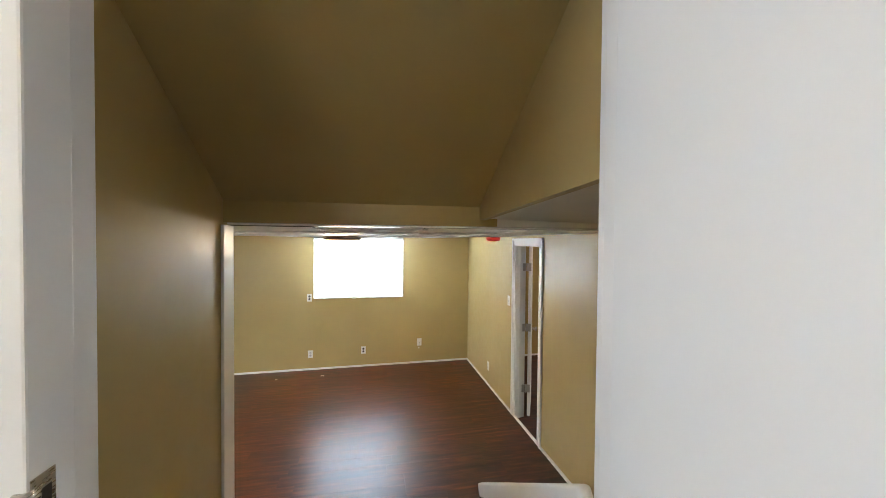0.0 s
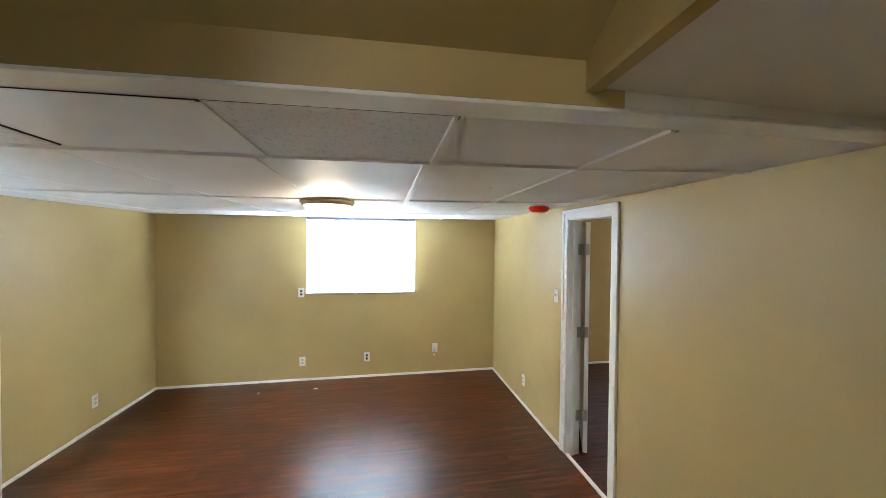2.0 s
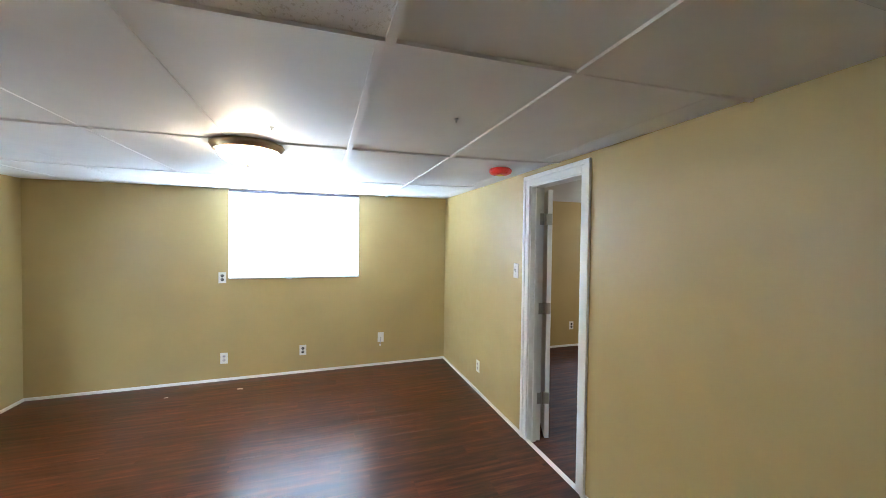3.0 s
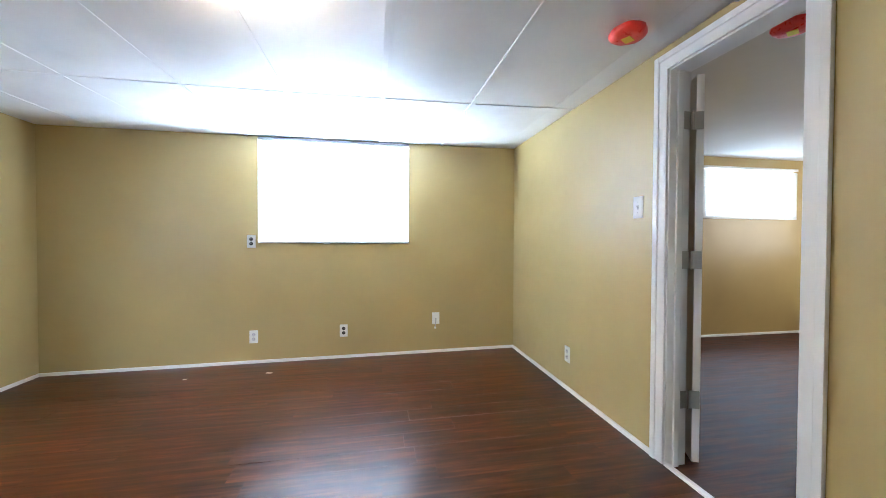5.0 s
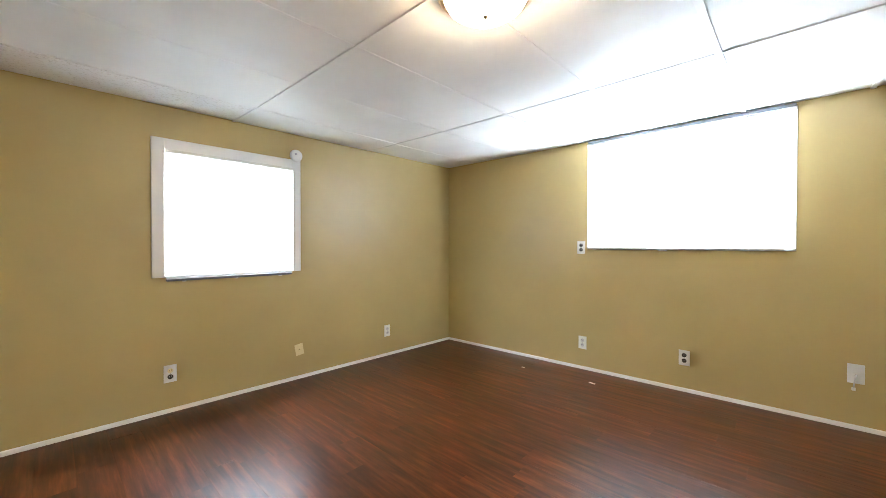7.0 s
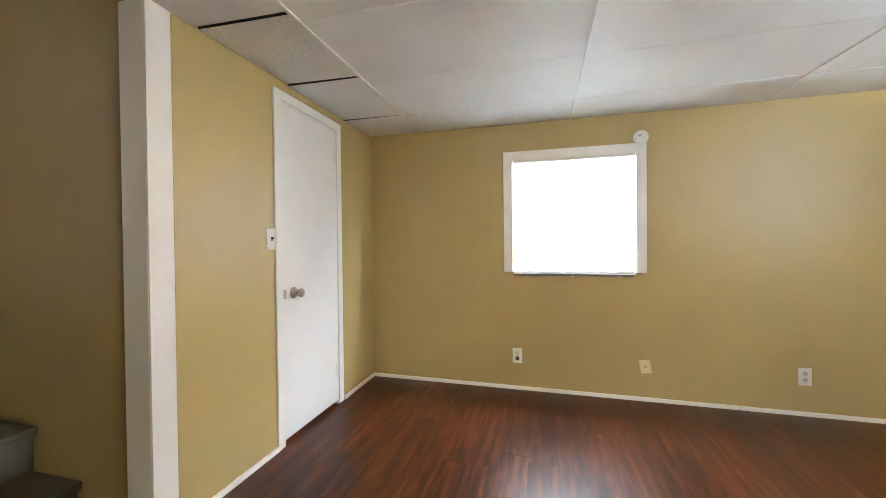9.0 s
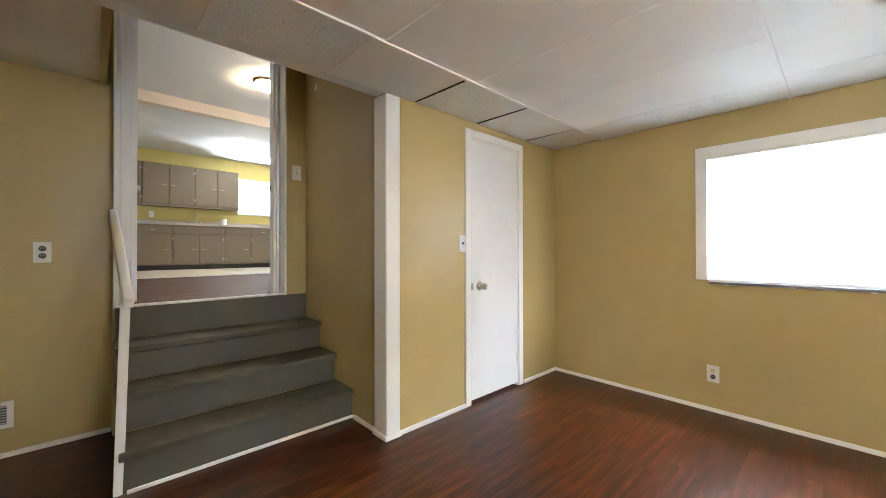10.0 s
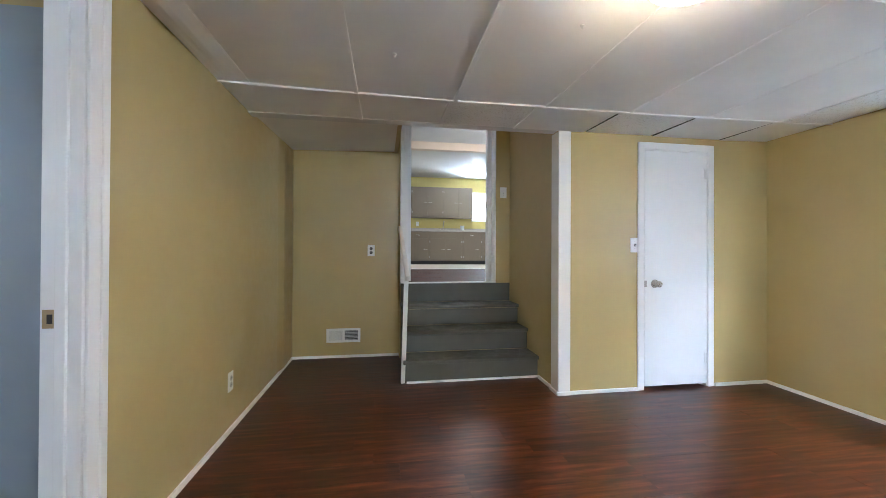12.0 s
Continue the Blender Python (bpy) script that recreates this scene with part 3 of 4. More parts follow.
def window(name, label, axis, plane, inward, a0, a1, z0, z1, depth, cw, low=None):
    """Window lining, casing, sash frame and two panes in an opening."""
    th = thing(name, label, "window", kind="structure")

    def bx(u0, u1, d0, d1, w0, w1, bev=0.003):
        v0, v1 = sorted((plane + inward * d0, plane + inward * d1))
        return boxes((u0, u1, v0, v1, w0, w1) if axis == 'X' else (v0, v1, u0, u1, w0, w1), bevel=bev)
    low = cw if low is None else low
    if cw:
        part("casing", bx(a0 - cw, a0, 0.001, 0.016, z0 - low, z1 + cw), M_WHITE, th)
        part("casing", bx(a1, a1 + cw, 0.001, 0.016, z0 - low, z1 + cw), M_WHITE, th)
        part("casing", bx(a0, a1, 0.001, 0.0155, z0 - low, z0), M_WHITE, th)
        part("casing", bx(a0, a1, 0.001, 0.0155, z1, z1 + cw), M_WHITE, th)
    f = 0.035
    d0, d1 = -depth + 0.02, -depth + 0.06
    part("window_frame", bx(a0, a0 + f, d0, d1, z0, z1), M_WHITE, th)
    part("window_frame", bx(a1 - f, a1, d0, d1, z0, z1), M_WHITE, th)
    part("window_frame", bx(a0 + f, a1 - f, d0, d1, z0, z0 + f), M_WHITE, th)
    part("window_frame", bx(a0 + f, a1 - f, d0, d1, z1 - f, z1), M_WHITE, th)
    m = (a0 + a1) / 2
    part("mullion", bx(m - 0.015, m + 0.015, d0, d1, z0 + f, z1 - f), M_WHITE, th)
    for u0, u1 in ((a0 + f, m - 0.015), (m + 0.015, a1 - f)):
        ob = part("pane", bx(u0, u1, d0 + 0.014, d0 + 0.02, z0 + f, z1 - f, 0.0), M_GLASS, th)
        ob.visible_shadow = False
    return th


window("window_1", "high den window behind a closed white blind", 'X', NORTH, -1, NX0, NX1, NZ0, NZ1, 0.18, 0.02)
blind("closed white mini blind glowing with daylight", 'X', NORTH - 0.018, -1, 1.786, 3.203, 1.136, 2.106, 0.022, 117, None, 0.055, 0.024)
window("window_2", "square den window with white casing", 'Y', 0.0, 1, WY0, WY1, WZ0, WZ1, 0.18, 0.074, 0.012)
blind("closed white mini blind inside white casing", 'Y', 0.004, 1, WY0 + 0.002, WY1 - 0.002, 0.916, WZ1 - 0.002, 0.022, 112, M_RAIL)

# ---- stairs ----
RUN, RISE, Y0 = 0.262, 0.2, -0.425
stairs = thing("staircase", "grey painted wooden stairs, four risers with worn nosings", "stairs", (0, 0, 0))
for k in range(4):
    yk = Y0 - k * RUN
    # riser stops short of its tread; the open gap deepens the nosing's shadow line
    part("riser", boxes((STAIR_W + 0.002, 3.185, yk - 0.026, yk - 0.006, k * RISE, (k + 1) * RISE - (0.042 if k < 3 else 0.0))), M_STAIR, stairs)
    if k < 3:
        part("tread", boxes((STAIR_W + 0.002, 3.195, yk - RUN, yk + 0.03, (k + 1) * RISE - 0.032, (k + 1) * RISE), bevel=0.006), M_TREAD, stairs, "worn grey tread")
side = [(Y0 - 0.018, 0.0)]
for k in range(4):
    side += [(Y0 - 0.018 - k * RUN, (k + 1) * RISE - 0.037), (Y0 - 0.018 - (k + 1) * RUN if k < 3 else LAND, (k + 1) * RISE - 0.037)]
side.append((LAND, 0.0))
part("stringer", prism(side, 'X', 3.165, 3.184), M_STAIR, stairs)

rail = thing("handrail", "white painted wooden handrail with one slim post", "handrail", (0, 0, 0))
bm = bmesh.new()
lo_p, hi_p = Vector((3.160, -0.395, 0.912)), Vector((3.198, -1.17, 1.402))
dirv = (hi_p - lo_p).normalized()
sidev = dirv.cross(Vector((0, 0, 1))).normalized()
upv = sidev.cross(dirv).normalized()
prof = []
for k in range(16):
    a = 2 * math.pi * k / 16
    c, s = math.cos(a), math.sin(a)
    prof.append((0.021 * math.copysign(abs(c) ** 0.4, c), 0.029 * math.copysign(abs(s) ** 0.4, s)))
rings = []
for f, sc in ((0.0, 0.93), (0.004, 0.99), (0.012, 1.0), (0.035, 1.0), (0.97, 1.0), (0.99, 0.9), (1.0, 0.6)):
    c = lo_p + (hi_p - lo_p) * f
    rings.append([bm.verts.new(c + sidev * (u * sc) + upv * (v * sc)) for u, v in prof])
for a, b in zip(rings, rings[1:]):
    for k in range(16):
        bm.faces.new((a[k], a[(k + 1) % 16], b[(k + 1) % 16], b[k]))
bm.faces.new(rings[0])
bm.faces.new(rings[-1])
part("rail", bm, M_WHITE, rail, "", True)
bm = bmesh.new()
foot, head = Vector((3.195, -0.449, 0.0)), Vector((3.170, -0.449, 0.925))
vs = []
for c in (foot, head):
    vs.append([bm.verts.new(c + Vector((u, v, 0))) for u, v in ((-0.019, -0.019), (0.019, -0.019), (0.019, 0.019), (-0.019, 0.019))])
for k in range(4):
    bm.faces.new((vs[0][k], vs[0][(k + 1) % 4], vs[1][(k + 1) % 4], vs[1][k]))
bm.faces.new(vs[0])
bm.faces.new(vs[1])
bmesh.ops.bevel(bm, geom=bm.edges[:], offset=0.003, segments=2, affect='EDGES')
part("post", bm, M_WHITE, rail)


# ---- den: fixtures on the walls ----
def wall_pose(side, u, z):
    return {"N": pose(u, NORTH, z, 0, 0, 180), "W": pose(0.0, u, z, 0, 0, -90), "E": pose(EAST, u, z, 0, 0, 90),
            "S": pose(u, 0.0, z), "B": pose(u, BACK, z), "R": pose(u, 4.27, z, 0, 0, 180), "K": pose(u, -7.45, z),
            "L": pose(u, LAND, z), "T": pose(STAIR_W, u, z, 0, 0, -90)}[side]


def plate(th, mat, w=0.076, h=0.122):
    part("cover_plate", boxes((-w / 2, w / 2, 0.0005, 0.006, -h / 2, h / 2), bevel=0.0025), mat, th)


def outlet(side, u, z, face, label, tilt=0.0, upper=None):
    th = thing("wall_outlet", label, "outlet")
    plate(th, M_PLATE)
    for s in (-1, 1):
        bm = lathe([(0.0165, 0.004), (0.0165, 0.0085), (0.015, 0.0095)], 'Y', 20, (0, 0, s * 0.0215))
        own = upper if s == 1 and upper else face
        r = part("receptacle", bm, own, th)
        for sx in (-0.006, 0.006):
            part("slot", boxes((sx - 0.0012, sx + 0.0012, 0.0095, 0.0102, s * 0.0215 - 0.001, s * 0.0215 + 0.008)), M_GREY if own is M_BLACK else M_BLACK, r)
    part("screw", lathe([(0.003, 0.005), (0.003, 0.0072)], 'Y', 10), M_STEEL, th)
    th.matrix_world = wall_pose(side, u, z) @ pose(0, 0, 0, 0, tilt, 0)
    return th


def switch(side, u, z, label, toggle=None, w=0.076):
    th = thing("light_switch", label, "light switch")
    plate(th, M_PLATE, w)
    part("toggle_well", boxes((-0.006, 0.006, 0.0062, 0.0072, -0.012, 0.012)), toggle or M_GREY, th)
    part("toggle", boxes((-0.0045, 0.0045, 0.006, 0.018, 0.0, 0.010), bevel=0.001), toggle or M_PLATE, th)
    for s in (-1, 1):
        part("screw", lathe([(0.003, 0.005), (0.003, 0.0072)], 'Y', 10, (0, 0, s * 0.03)), M_STEEL, th)
    th.matrix_world = wall_pose(side, u, z)
    return th


outlet("N", 1.735, 0.243, M_LILAC, "white duplex outlet low on the khaki wall")
outlet("N", 2.562, 0.27, M_BLACK, "white plate with black receptacles near the floor")
outlet("N", 1.718, 1.148, M_BLACK, "white outlet with dark receptacles beside the blind")
outlet("W", 3.194, 0.245, M_LILAC, "white duplex outlet beyond the square window")
outlet("W", 1.271, 0.264, M_BLACK, "white outlet with ivory and black receptacles under the window", upper=M_IVORY)
outlet("E", 3.03, 0.288, M_LILAC, "white outlet with pale grey receptacles by the corner")
outlet("E", 0.270, 0.318, M_GREY, "white outlet with grey receptacles near the doorway")
outlet("B", 3.505, 1.155, M_BLACK, "white outlet above the floor vent")
switch("E", 2.264, 1.346, "white light switch beside the open doorway")
switch("S", 1.298, 1.212, "white light switch with dark toggle by closet", M_BLACK)
switch("L", 2.039, 1.816, "white light switch at the stair head")

jack = thing("cable_jack", "white cable plate with a short cut cable", "wall jack")
plate(jack, M_PLATE)
part("socket", lathe([(0.006, 0.006), (0.006, 0.014), (0.003, 0.016)], 'Y', 12, (0, 0, -0.005)), M_STEEL, jack)
bm = bmesh.new()
prev = None
for k in range(9):
    a = k / 8
    c = Vector((0.012 * a, 0.016 + 0.025 * math.sin(math.pi * a * 0.7), -0.005 - 0.075 * a * a))
    ring = [bm.verts.new(c + Vector((0.004 * math.cos(q * math.pi / 4), 0, 0.004 * math.sin(q * math.pi / 4)))) for q in range(8)]
    if prev:
        for q in range(8):
            bm.faces.new((prev[q], prev[(q + 1) % 8], ring[(q + 1) % 8], ring[q]))
    prev = ring
part("cable", bm, M_GREY, jack, "grey cable stub", True)
part("plug", boxes((0.003, 0.021, 0.03, 0.046, -0.098, -0.08), bevel=0.002), M_PLATE, jack, "white plug")
jack.matrix_world = wall_pose("N", 3.484, 0.362)

blank = thing("phone_plate", "crooked ivory phone plate under the window", "wall plate")
plate(blank, M_IVORY, 0.074, 0.1)
part("jack_hole", boxes((-0.007, 0.007, 0.0062, 0.0068, -0.006, 0.006)), M_BRASS, blank)
blank.matrix_world = wall_pose("W", 2.212, 0.242) @ pose(0, 0, 0, 0, 9, 0)

vent = thing("wall_vent", "white louvred floor-level air register", "vent")
VX0, VX1, VZ0, VZ1 = -0.178, 0.178, -0.075, 0.075
part("frame", boxes((VX0, VX1, 0.001, 0.010, VZ1 - 0.022, VZ1), (VX0, VX1, 0.001, 0.010, VZ0, VZ0 + 0.022),
                    (VX0, VX0 + 0.026, 0.001, 0.010, VZ0 + 0.022, VZ1 - 0.022), (VX1 - 0.026, VX1, 0.001, 0.010, VZ0 + 0.022, VZ1 - 0.022),
                    (-0.012, 0.012, 0.001, 0.010, VZ0 + 0.022, VZ1 - 0.022)), M_PLATE, vent)
# black sheet on the wall draws the darkness of the duct
part("backing", boxes((VX0 + 0.01, 0.0, 0.0005, 0.002, VZ0 + 0.01, VZ1 - 0.01)), M_BLACK, vent, "black sheet standing for the dark duct")
part("damper", boxes((0.001, VX1 - 0.01, 0.0005, 0.002, VZ0 + 0.01, VZ1 - 0.01)), M_GREY, vent)
# left louvres are grey instead of white, shade put into their colour
for k in range(7):
    zc = VZ0 + 0.03 + k * 0.015
    part("louvre", boxes((VX0 + 0.026, -0.012, 0.003, 0.009, zc - 0.0032, zc + 0.0032)), M_GREY, vent, "louvre coloured grey for its shade")
for k in range(13):
    xc = 0.018 + k * 0.0108
    part("louvre", boxes((xc - 0.0026, xc + 0.0026, 0.003, 0.009, VZ0 + 0.022, VZ1 - 0.022)), M_PLATE, vent)
vent.matrix_world = wall_pose("B", 3.792, 0.238)

alarm = thing("wall_alarm", "round white alarm above the window corner", "alarm")
part("body", lathe([(0.052, 0.0), (0.054, 0.012), (0.050, 0.026), (0.040, 0.031), (0.0, 0.032)], 'Y', 36), M_PLATE, alarm, "", True)
part("button", lathe([(0.009, 0.031), (0.009, 0.0345), (0.0, 0.035)], 'Y', 16, (0.012, 0, 0.012)), M_GREY, alarm)
alarm.matrix_world = wall_pose("W", 2.186, 1.952)

clip = thing("wall_hook", "small white adhesive hook on the stair wall", "hook")
part("pad", boxes((-0.014, 0.014, 0.0005, 0.006, -0.028, 0.028), bevel=0.002), M_PLATE, clip)
part("peg", boxes((-0.006, 0.006, 0.006, 0.016, -0.022, -0.012), bevel=0.002), M_PLATE, clip)
clip.matrix_world = wall_pose("T", HOOK_Y, HOOK_Z)


def covered_alarm(x, y, z, label):
    th = thing("smoke_alarm", label, "smoke alarm")
    part("base", lathe([(0.05, 0.0), (0.055, -0.006), (0.055, -0.012)], 'Z', 32), M_PLATE, th)
    bm = lathe([(0.072, -0.008), (0.080, -0.014), (0.080, -0.024), (0.070, -0.036), (0.050, -0.042), (0.0, -0.043)], 'Z', 36)
    for v in bm.verts:
        a = math.atan2(v.co.y, v.co.x)
        k = 1 + 0.025 * math.cos(7 * a) + 0.03 * math.cos(3 * a + 1.0) + 0.012 * math.cos(15 * a)
        v.co.x *= k
        v.co.y *= k
    part("cap", bm, M_RED, th, "red plastic dust cap", True)
    part("sticker", boxes((-0.028, 0.022, -0.02, 0.02, -0.0455, -0.0435)), M_YELLOW, th, "yellow sticker")
    th.matrix_world = pose(x, y, z, 0, 0, 30) @ Matrix.Diagonal((1, 1, 1.3, 1))


covered_alarm(3.995, 1.925, CEIL + sag_at(3.995, 1.925) + 0.004, "smoke alarm under a red plastic dust cap")

lamp = thing("ceiling_light", "lit frosted dome ceiling light with bronze ring", "ceiling light")
part("ring", lathe([(0.150, 0.0), (0.178, -0.004), (0.186, -0.016), (0.180, -0.028), (0.170, -0.034), (0.172, -0.042), (0.160, -0.046), (0.150, -0.040)], 'Z', 64), M_BRONZE, lamp, "satin bronze ring", True)
part("dome", lathe([(0.152, -0.036), (0.150, -0.052), (0.135, -0.078), (0.105, -0.098), (0.06, -0.110), (0.0, -0.114)], 'Z', 64), M_DOME, lamp, "glowing frosted glass dome", True)
part("finial", lathe([(0.010, -0.112), (0.011, -0.118), (0.006, -0.124), (0.0, -0.128)], 'Z', 20), M_BRONZE, lamp, "", True)
lamp.matrix_world = pose(2.384, 1.775, CEIL - 0.028)

for n, (x, y, a, s) in enumerate(((1.30, 3.83, 15, 0.016), (1.955, 3.855, -12, 0.026))):
    bit = tagged(finish("paper_scrap", boxes((-s, s, -s * 0.45, s * 0.45, 0.0, 0.0015)), M_PAPER), "tiny white paper scrap on the wood floor", "paper scrap", "scraps on the floor")
    bit.matrix_world = pose(x, y, floor_z(x, y) + 0.0015, 0, 0, a)

for hx, hy in ((2.549, 1.376), (3.318, 0.999)):
    hk = thing("ceiling_hook", "tiny white screw hook in the ceiling tile", "hook", (hx, hy, CEIL + sag_at(hx, hy) - 0.002), group="hooks in the ceiling")
    part("shank", lathe([(0.003, 0.004), (0.003, -0.014)], 'Z', 10), M_PLATE, hk)
    part("plate", lathe([(0.009, 0.003), (0.009, -0.001), (0.004, -0.003)], 'Z', 16), M_PLATE, hk)

# ---- next room to the east ----
structure("wall_room_north", boxes((EAST + EW, 6.82, RN, RN + 0.18, 0, 2.5), (8.08, RX1, RN, RN + 0.18, 0, 2.5), (6.82, 8.08, RN, RN + 0.18, 0, 1.5), (6.82, 8.08, RN, RN + 0.18, 2.04, 2.5)),
          M_WALL, "tan painted wall of the next room", W)
structure("wall_room_east", boxes((RX1, RX1 + 0.12, RS - 0.12, 2.2, 0, 2.5), (RX1, RX1 + 0.12, 3.6, RN + 0.18, 0, 2.5), (RX1, RX1 + 0.12, 2.2, 3.6, 0, 1.0), (RX1, RX1 + 0.12, 2.2, 3.6, 1.9, 2.5)), M_WALL, "tan painted end wall of the next room", W)
structure("wall_room_south", boxes((EAST + EW, RX1, RS - 0.12, RS, 0, 2.5)), M_WALL, "tan painted side wall of the next room", W)
structure("ceiling_room", boxes((EAST + EW, RX1, RS, RN, RC, RC + 0.1)), M_CEILW, "rough white ceiling of the next room", "ceiling")
structure("baseboard_room", boxes((EAST + EW, RX1, RN - BB, RN, 0.0, 0.03), bevel=0.006), M_WHITE, "thin white strip at the floor", "trim")
window("window_3", "wide low window with blind in the next room", 'X', RN, -1, 6.82, 8.08, 1.5, 2.04, 0.18, 0.0)
blind("closed white mini blind in the next room", 'X', RN - 0.002, -1, 6.75, 8.15, 1.445, 2.085)
# unseen window, added only to hold the warm fill lamp
window("window_6", "unseen window added around the next room's fill lamp", 'Y', RX1, -1, 2.2, 3.6, 1.0, 1.9, 0.12, 0.05)
outlet("R", 6.41, 0.319, M_BLACK, "white outlet low on the tan wall")
covered_alarm(4.81, 1.85, RC - 0.001, "red capped smoke alarm in the next room")
rdoor = thing("door_room", "closed flush blue-grey door in the next room", "door", (0, 0, 0))
part("leaf", boxes((4.56, 5.32, RS + 0.001, RS + 0.022, 0.012, 2.055), bevel=0.002), M_BLUEDOOR, rdoor)
part("knob", knob_bm((5.25, RS + 0.022, 0.95), 'Y', 1), M_NICKEL, rdoor, "", True)

# ---- upper room and kitchen ----
structure("wall_upper_east", boxes((UX1, UX1 + 0.12, UY, BACK - 0.11, UP - 0.1, 3.4)), M_KWALL, "yellow painted side wall upstairs", W)
structure("wall_upper_west", boxes((UX0 - 0.12, UX0, UY, -3.6, UP - 0.1, 3.4), (UX0 - 0.12, UX0, -2.2, BACK - 0.11, UP - 0.1, 3.4),
                                   (UX0 - 0.12, UX0, -3.6, -2.2, UP - 0.1, 1.4), (UX0 - 0.12, UX0, -3.6, -2.2, 2.6, 3.4)), M_CREAM, "cream painted side wall upstairs", W)
structure("wall_upper_near", boxes((UX0, 1.84, BACK - 0.11, BACK - 0.01, UP - 0.1, 3.4), (1.84, DX0, BACK - 0.11, BACK - 0.10, UP - 0.1, 3.4), (DX0, DX1, BACK - 0.11, BACK - 0.10, DZ, 3.4), (DX1, EAST, BACK - 0.11, BACK - 0.10, UP - 0.1, 3.4), (EAST, UX1, BACK - 0.11, BACK - 0.01, UP - 0.1, 3.4)), M_CREAM, "cream painted wall beside the doorway", W)
structure("wall_kitchen", boxes((UX0, 0.0, UY - 0.18, UY, UP - 0.1, 3.4), (0.88, UX1, UY - 0.18, UY, UP - 0.1, 3.4), (0.0, 0.88, UY - 0.18, UY, UP - 0.1, 2.04), (0.0, 0.88, UY - 0.18, UY, 2.76, 3.4)),
          M_KWALL, "yellow painted kitchen wall", W)
structure("ceiling_upper", boxes((UX0, UX1, UY, BACK - 0.11, UPCEIL, UPCEIL + 0.1)), M_CEILW, "white ceiling over upper room and kitchen", "ceiling")
structure("beam_upper", boxes((UX0, UX1, -4.2, -4.08, 3.055, UPCEIL - 0.001)), M_BEAM, "cream painted beam before the kitchen", "beam")
structure("floor_kitchen", boxes((UX0, UX1, UY, -4.38, UP - 0.06, UP)), M_VINYL, "pale vinyl kitchen floor", "floor")
structure("threshold_kitchen", boxes((UX0, UX1, -4.41, -4.35, UP, UP + 0.01), bevel=0.003), M_WHITE, "white strip where the floors meet", "trim")
window("window_4", "kitchen window with white blind", 'X', UY, 1, 0.0, 0.88, 2.04, 2.76, 0.18, 0.05)
blind("closed white blind over the kitchen window", 'X', UY + 0.017, 1, -0.05, 0.93, 1.985, 2.81)
# assumed window, out of view, around the upper room's fill lamp
window("window_5", "unseen side window assumed for light in the upper room", 'Y', UX0, 1, -3.6, -2.2, 1.4, 2.6, 0.12, 0.06)


def pull(th, x, y, z):
    part("handle", boxes((x - 0.045, x + 0.045, y + 0.018, y + 0.026, z - 0.005, z + 0.005), (x - 0.04, x - 0.034, y, y + 0.02, z - 0.004, z + 0.004), (x + 0.034, x + 0.04, y, y + 0.02, z - 0.004, z + 0.004)), M_NICKEL, th, "chrome bar handle")


def base_unit(x0, x1, doors, label):
    th = thing("base_cabinet", label, "cabinet", group="kitchen base cabinets")
    part("body", boxes((x0, x1, UY + 0.002, -6.87, UP + 0.09, UP + 0.865)), M_CAB, th)
    part("toe_kick", boxes((x0, x1, UY + 0.002, -6.93, UP, UP + 0.09)), M_VOID, th)
    dr = part("drawer_front", boxes((x0 + 0.02, x1 - 0.02, -6.868, -6.85, UP + 0.70, UP + 0.835), bevel=0.004), M_CAB, th)
    if doors == 1:
        pull(dr, (x0 + x1) / 2, -6.85, UP + 0.77)
    w = (x1 - x0 - 0.04) / doors
    for k in range(doors):
        a = x0 + 0.02 + k * w
        d = part("door", boxes((a + 0.004, a + w - 0.004, -6.868, -6.85, UP + 0.11, UP + 0.68), bevel=0.004), M_CAB, th)
        hx = a + w - 0.075 if (doors == 2 and k == 0) else a + 0.075
        pull(d, hx, -6.85, UP + 0.40)
        ex = a + 0.004 if (doors == 2 and k == 0) else a + w - 0.004
        for zz in (0.2, 0.6):
            part("hinge", boxes((ex - 0.006, ex + 0.006, -6.85, -6.845, UP + zz - 0.025, UP + zz + 0.025)), M_STEEL, d)


def wall_unit(x0, x1, label):
    th = thing("wall_cabinet", label, "cabinet", group="kitchen wall cabinets")
    part("body", boxes((x0, x1, UY + 0.002, -7.14, 2.06, 2.88)), M_CAB, th)
    part("rail", boxes((x0, x1, -7.14, -7.125, 2.045, 2.075)), M_CAB, th)
    w = (x1 - x0 - 0.02) / 2
    for k in range(2):
        a = x0 + 0.01 + k * w
        d = part("door", boxes((a + 0.005, a + w - 0.005, -7.138, -7.12, 2.09, 2.865), bevel=0.004), M_CAB, th)
        pull(d, a + w - 0.07 if k == 0 else a + 0.07, -7.12, 2.46)
        ex = a + 0.005 if k == 0 else a + w - 0.005
        for zz in (2.2, 2.75):
            part("hinge", boxes((ex - 0.006, ex + 0.006, -7.12, -7.115, zz - 0.025, zz + 0.025)), M_STEEL, d)


base_unit(-0.1, 0.32, 1, "taupe base cabinet, one drawer over one door")
base_unit(0.32, 0.82, 1, "taupe base cabinet, one drawer over one door")
base_unit(0.82, 1.31, 1, "taupe base cabinet, one drawer over one door")
base_unit(1.31, 2.21, 2, "taupe sink cabinet with two doors")
base_unit(2.21, 2.80, 1, "taupe base cabinet, one drawer over one door")
base_unit(2.80, 3.40, 1, "taupe base cabinet, one drawer over one door")
wall_unit(0.98, 1.79, "taupe wall cabinet with two flush doors")
wall_unit(1.79, 2.64, "taupe wall cabinet with two flush doors")
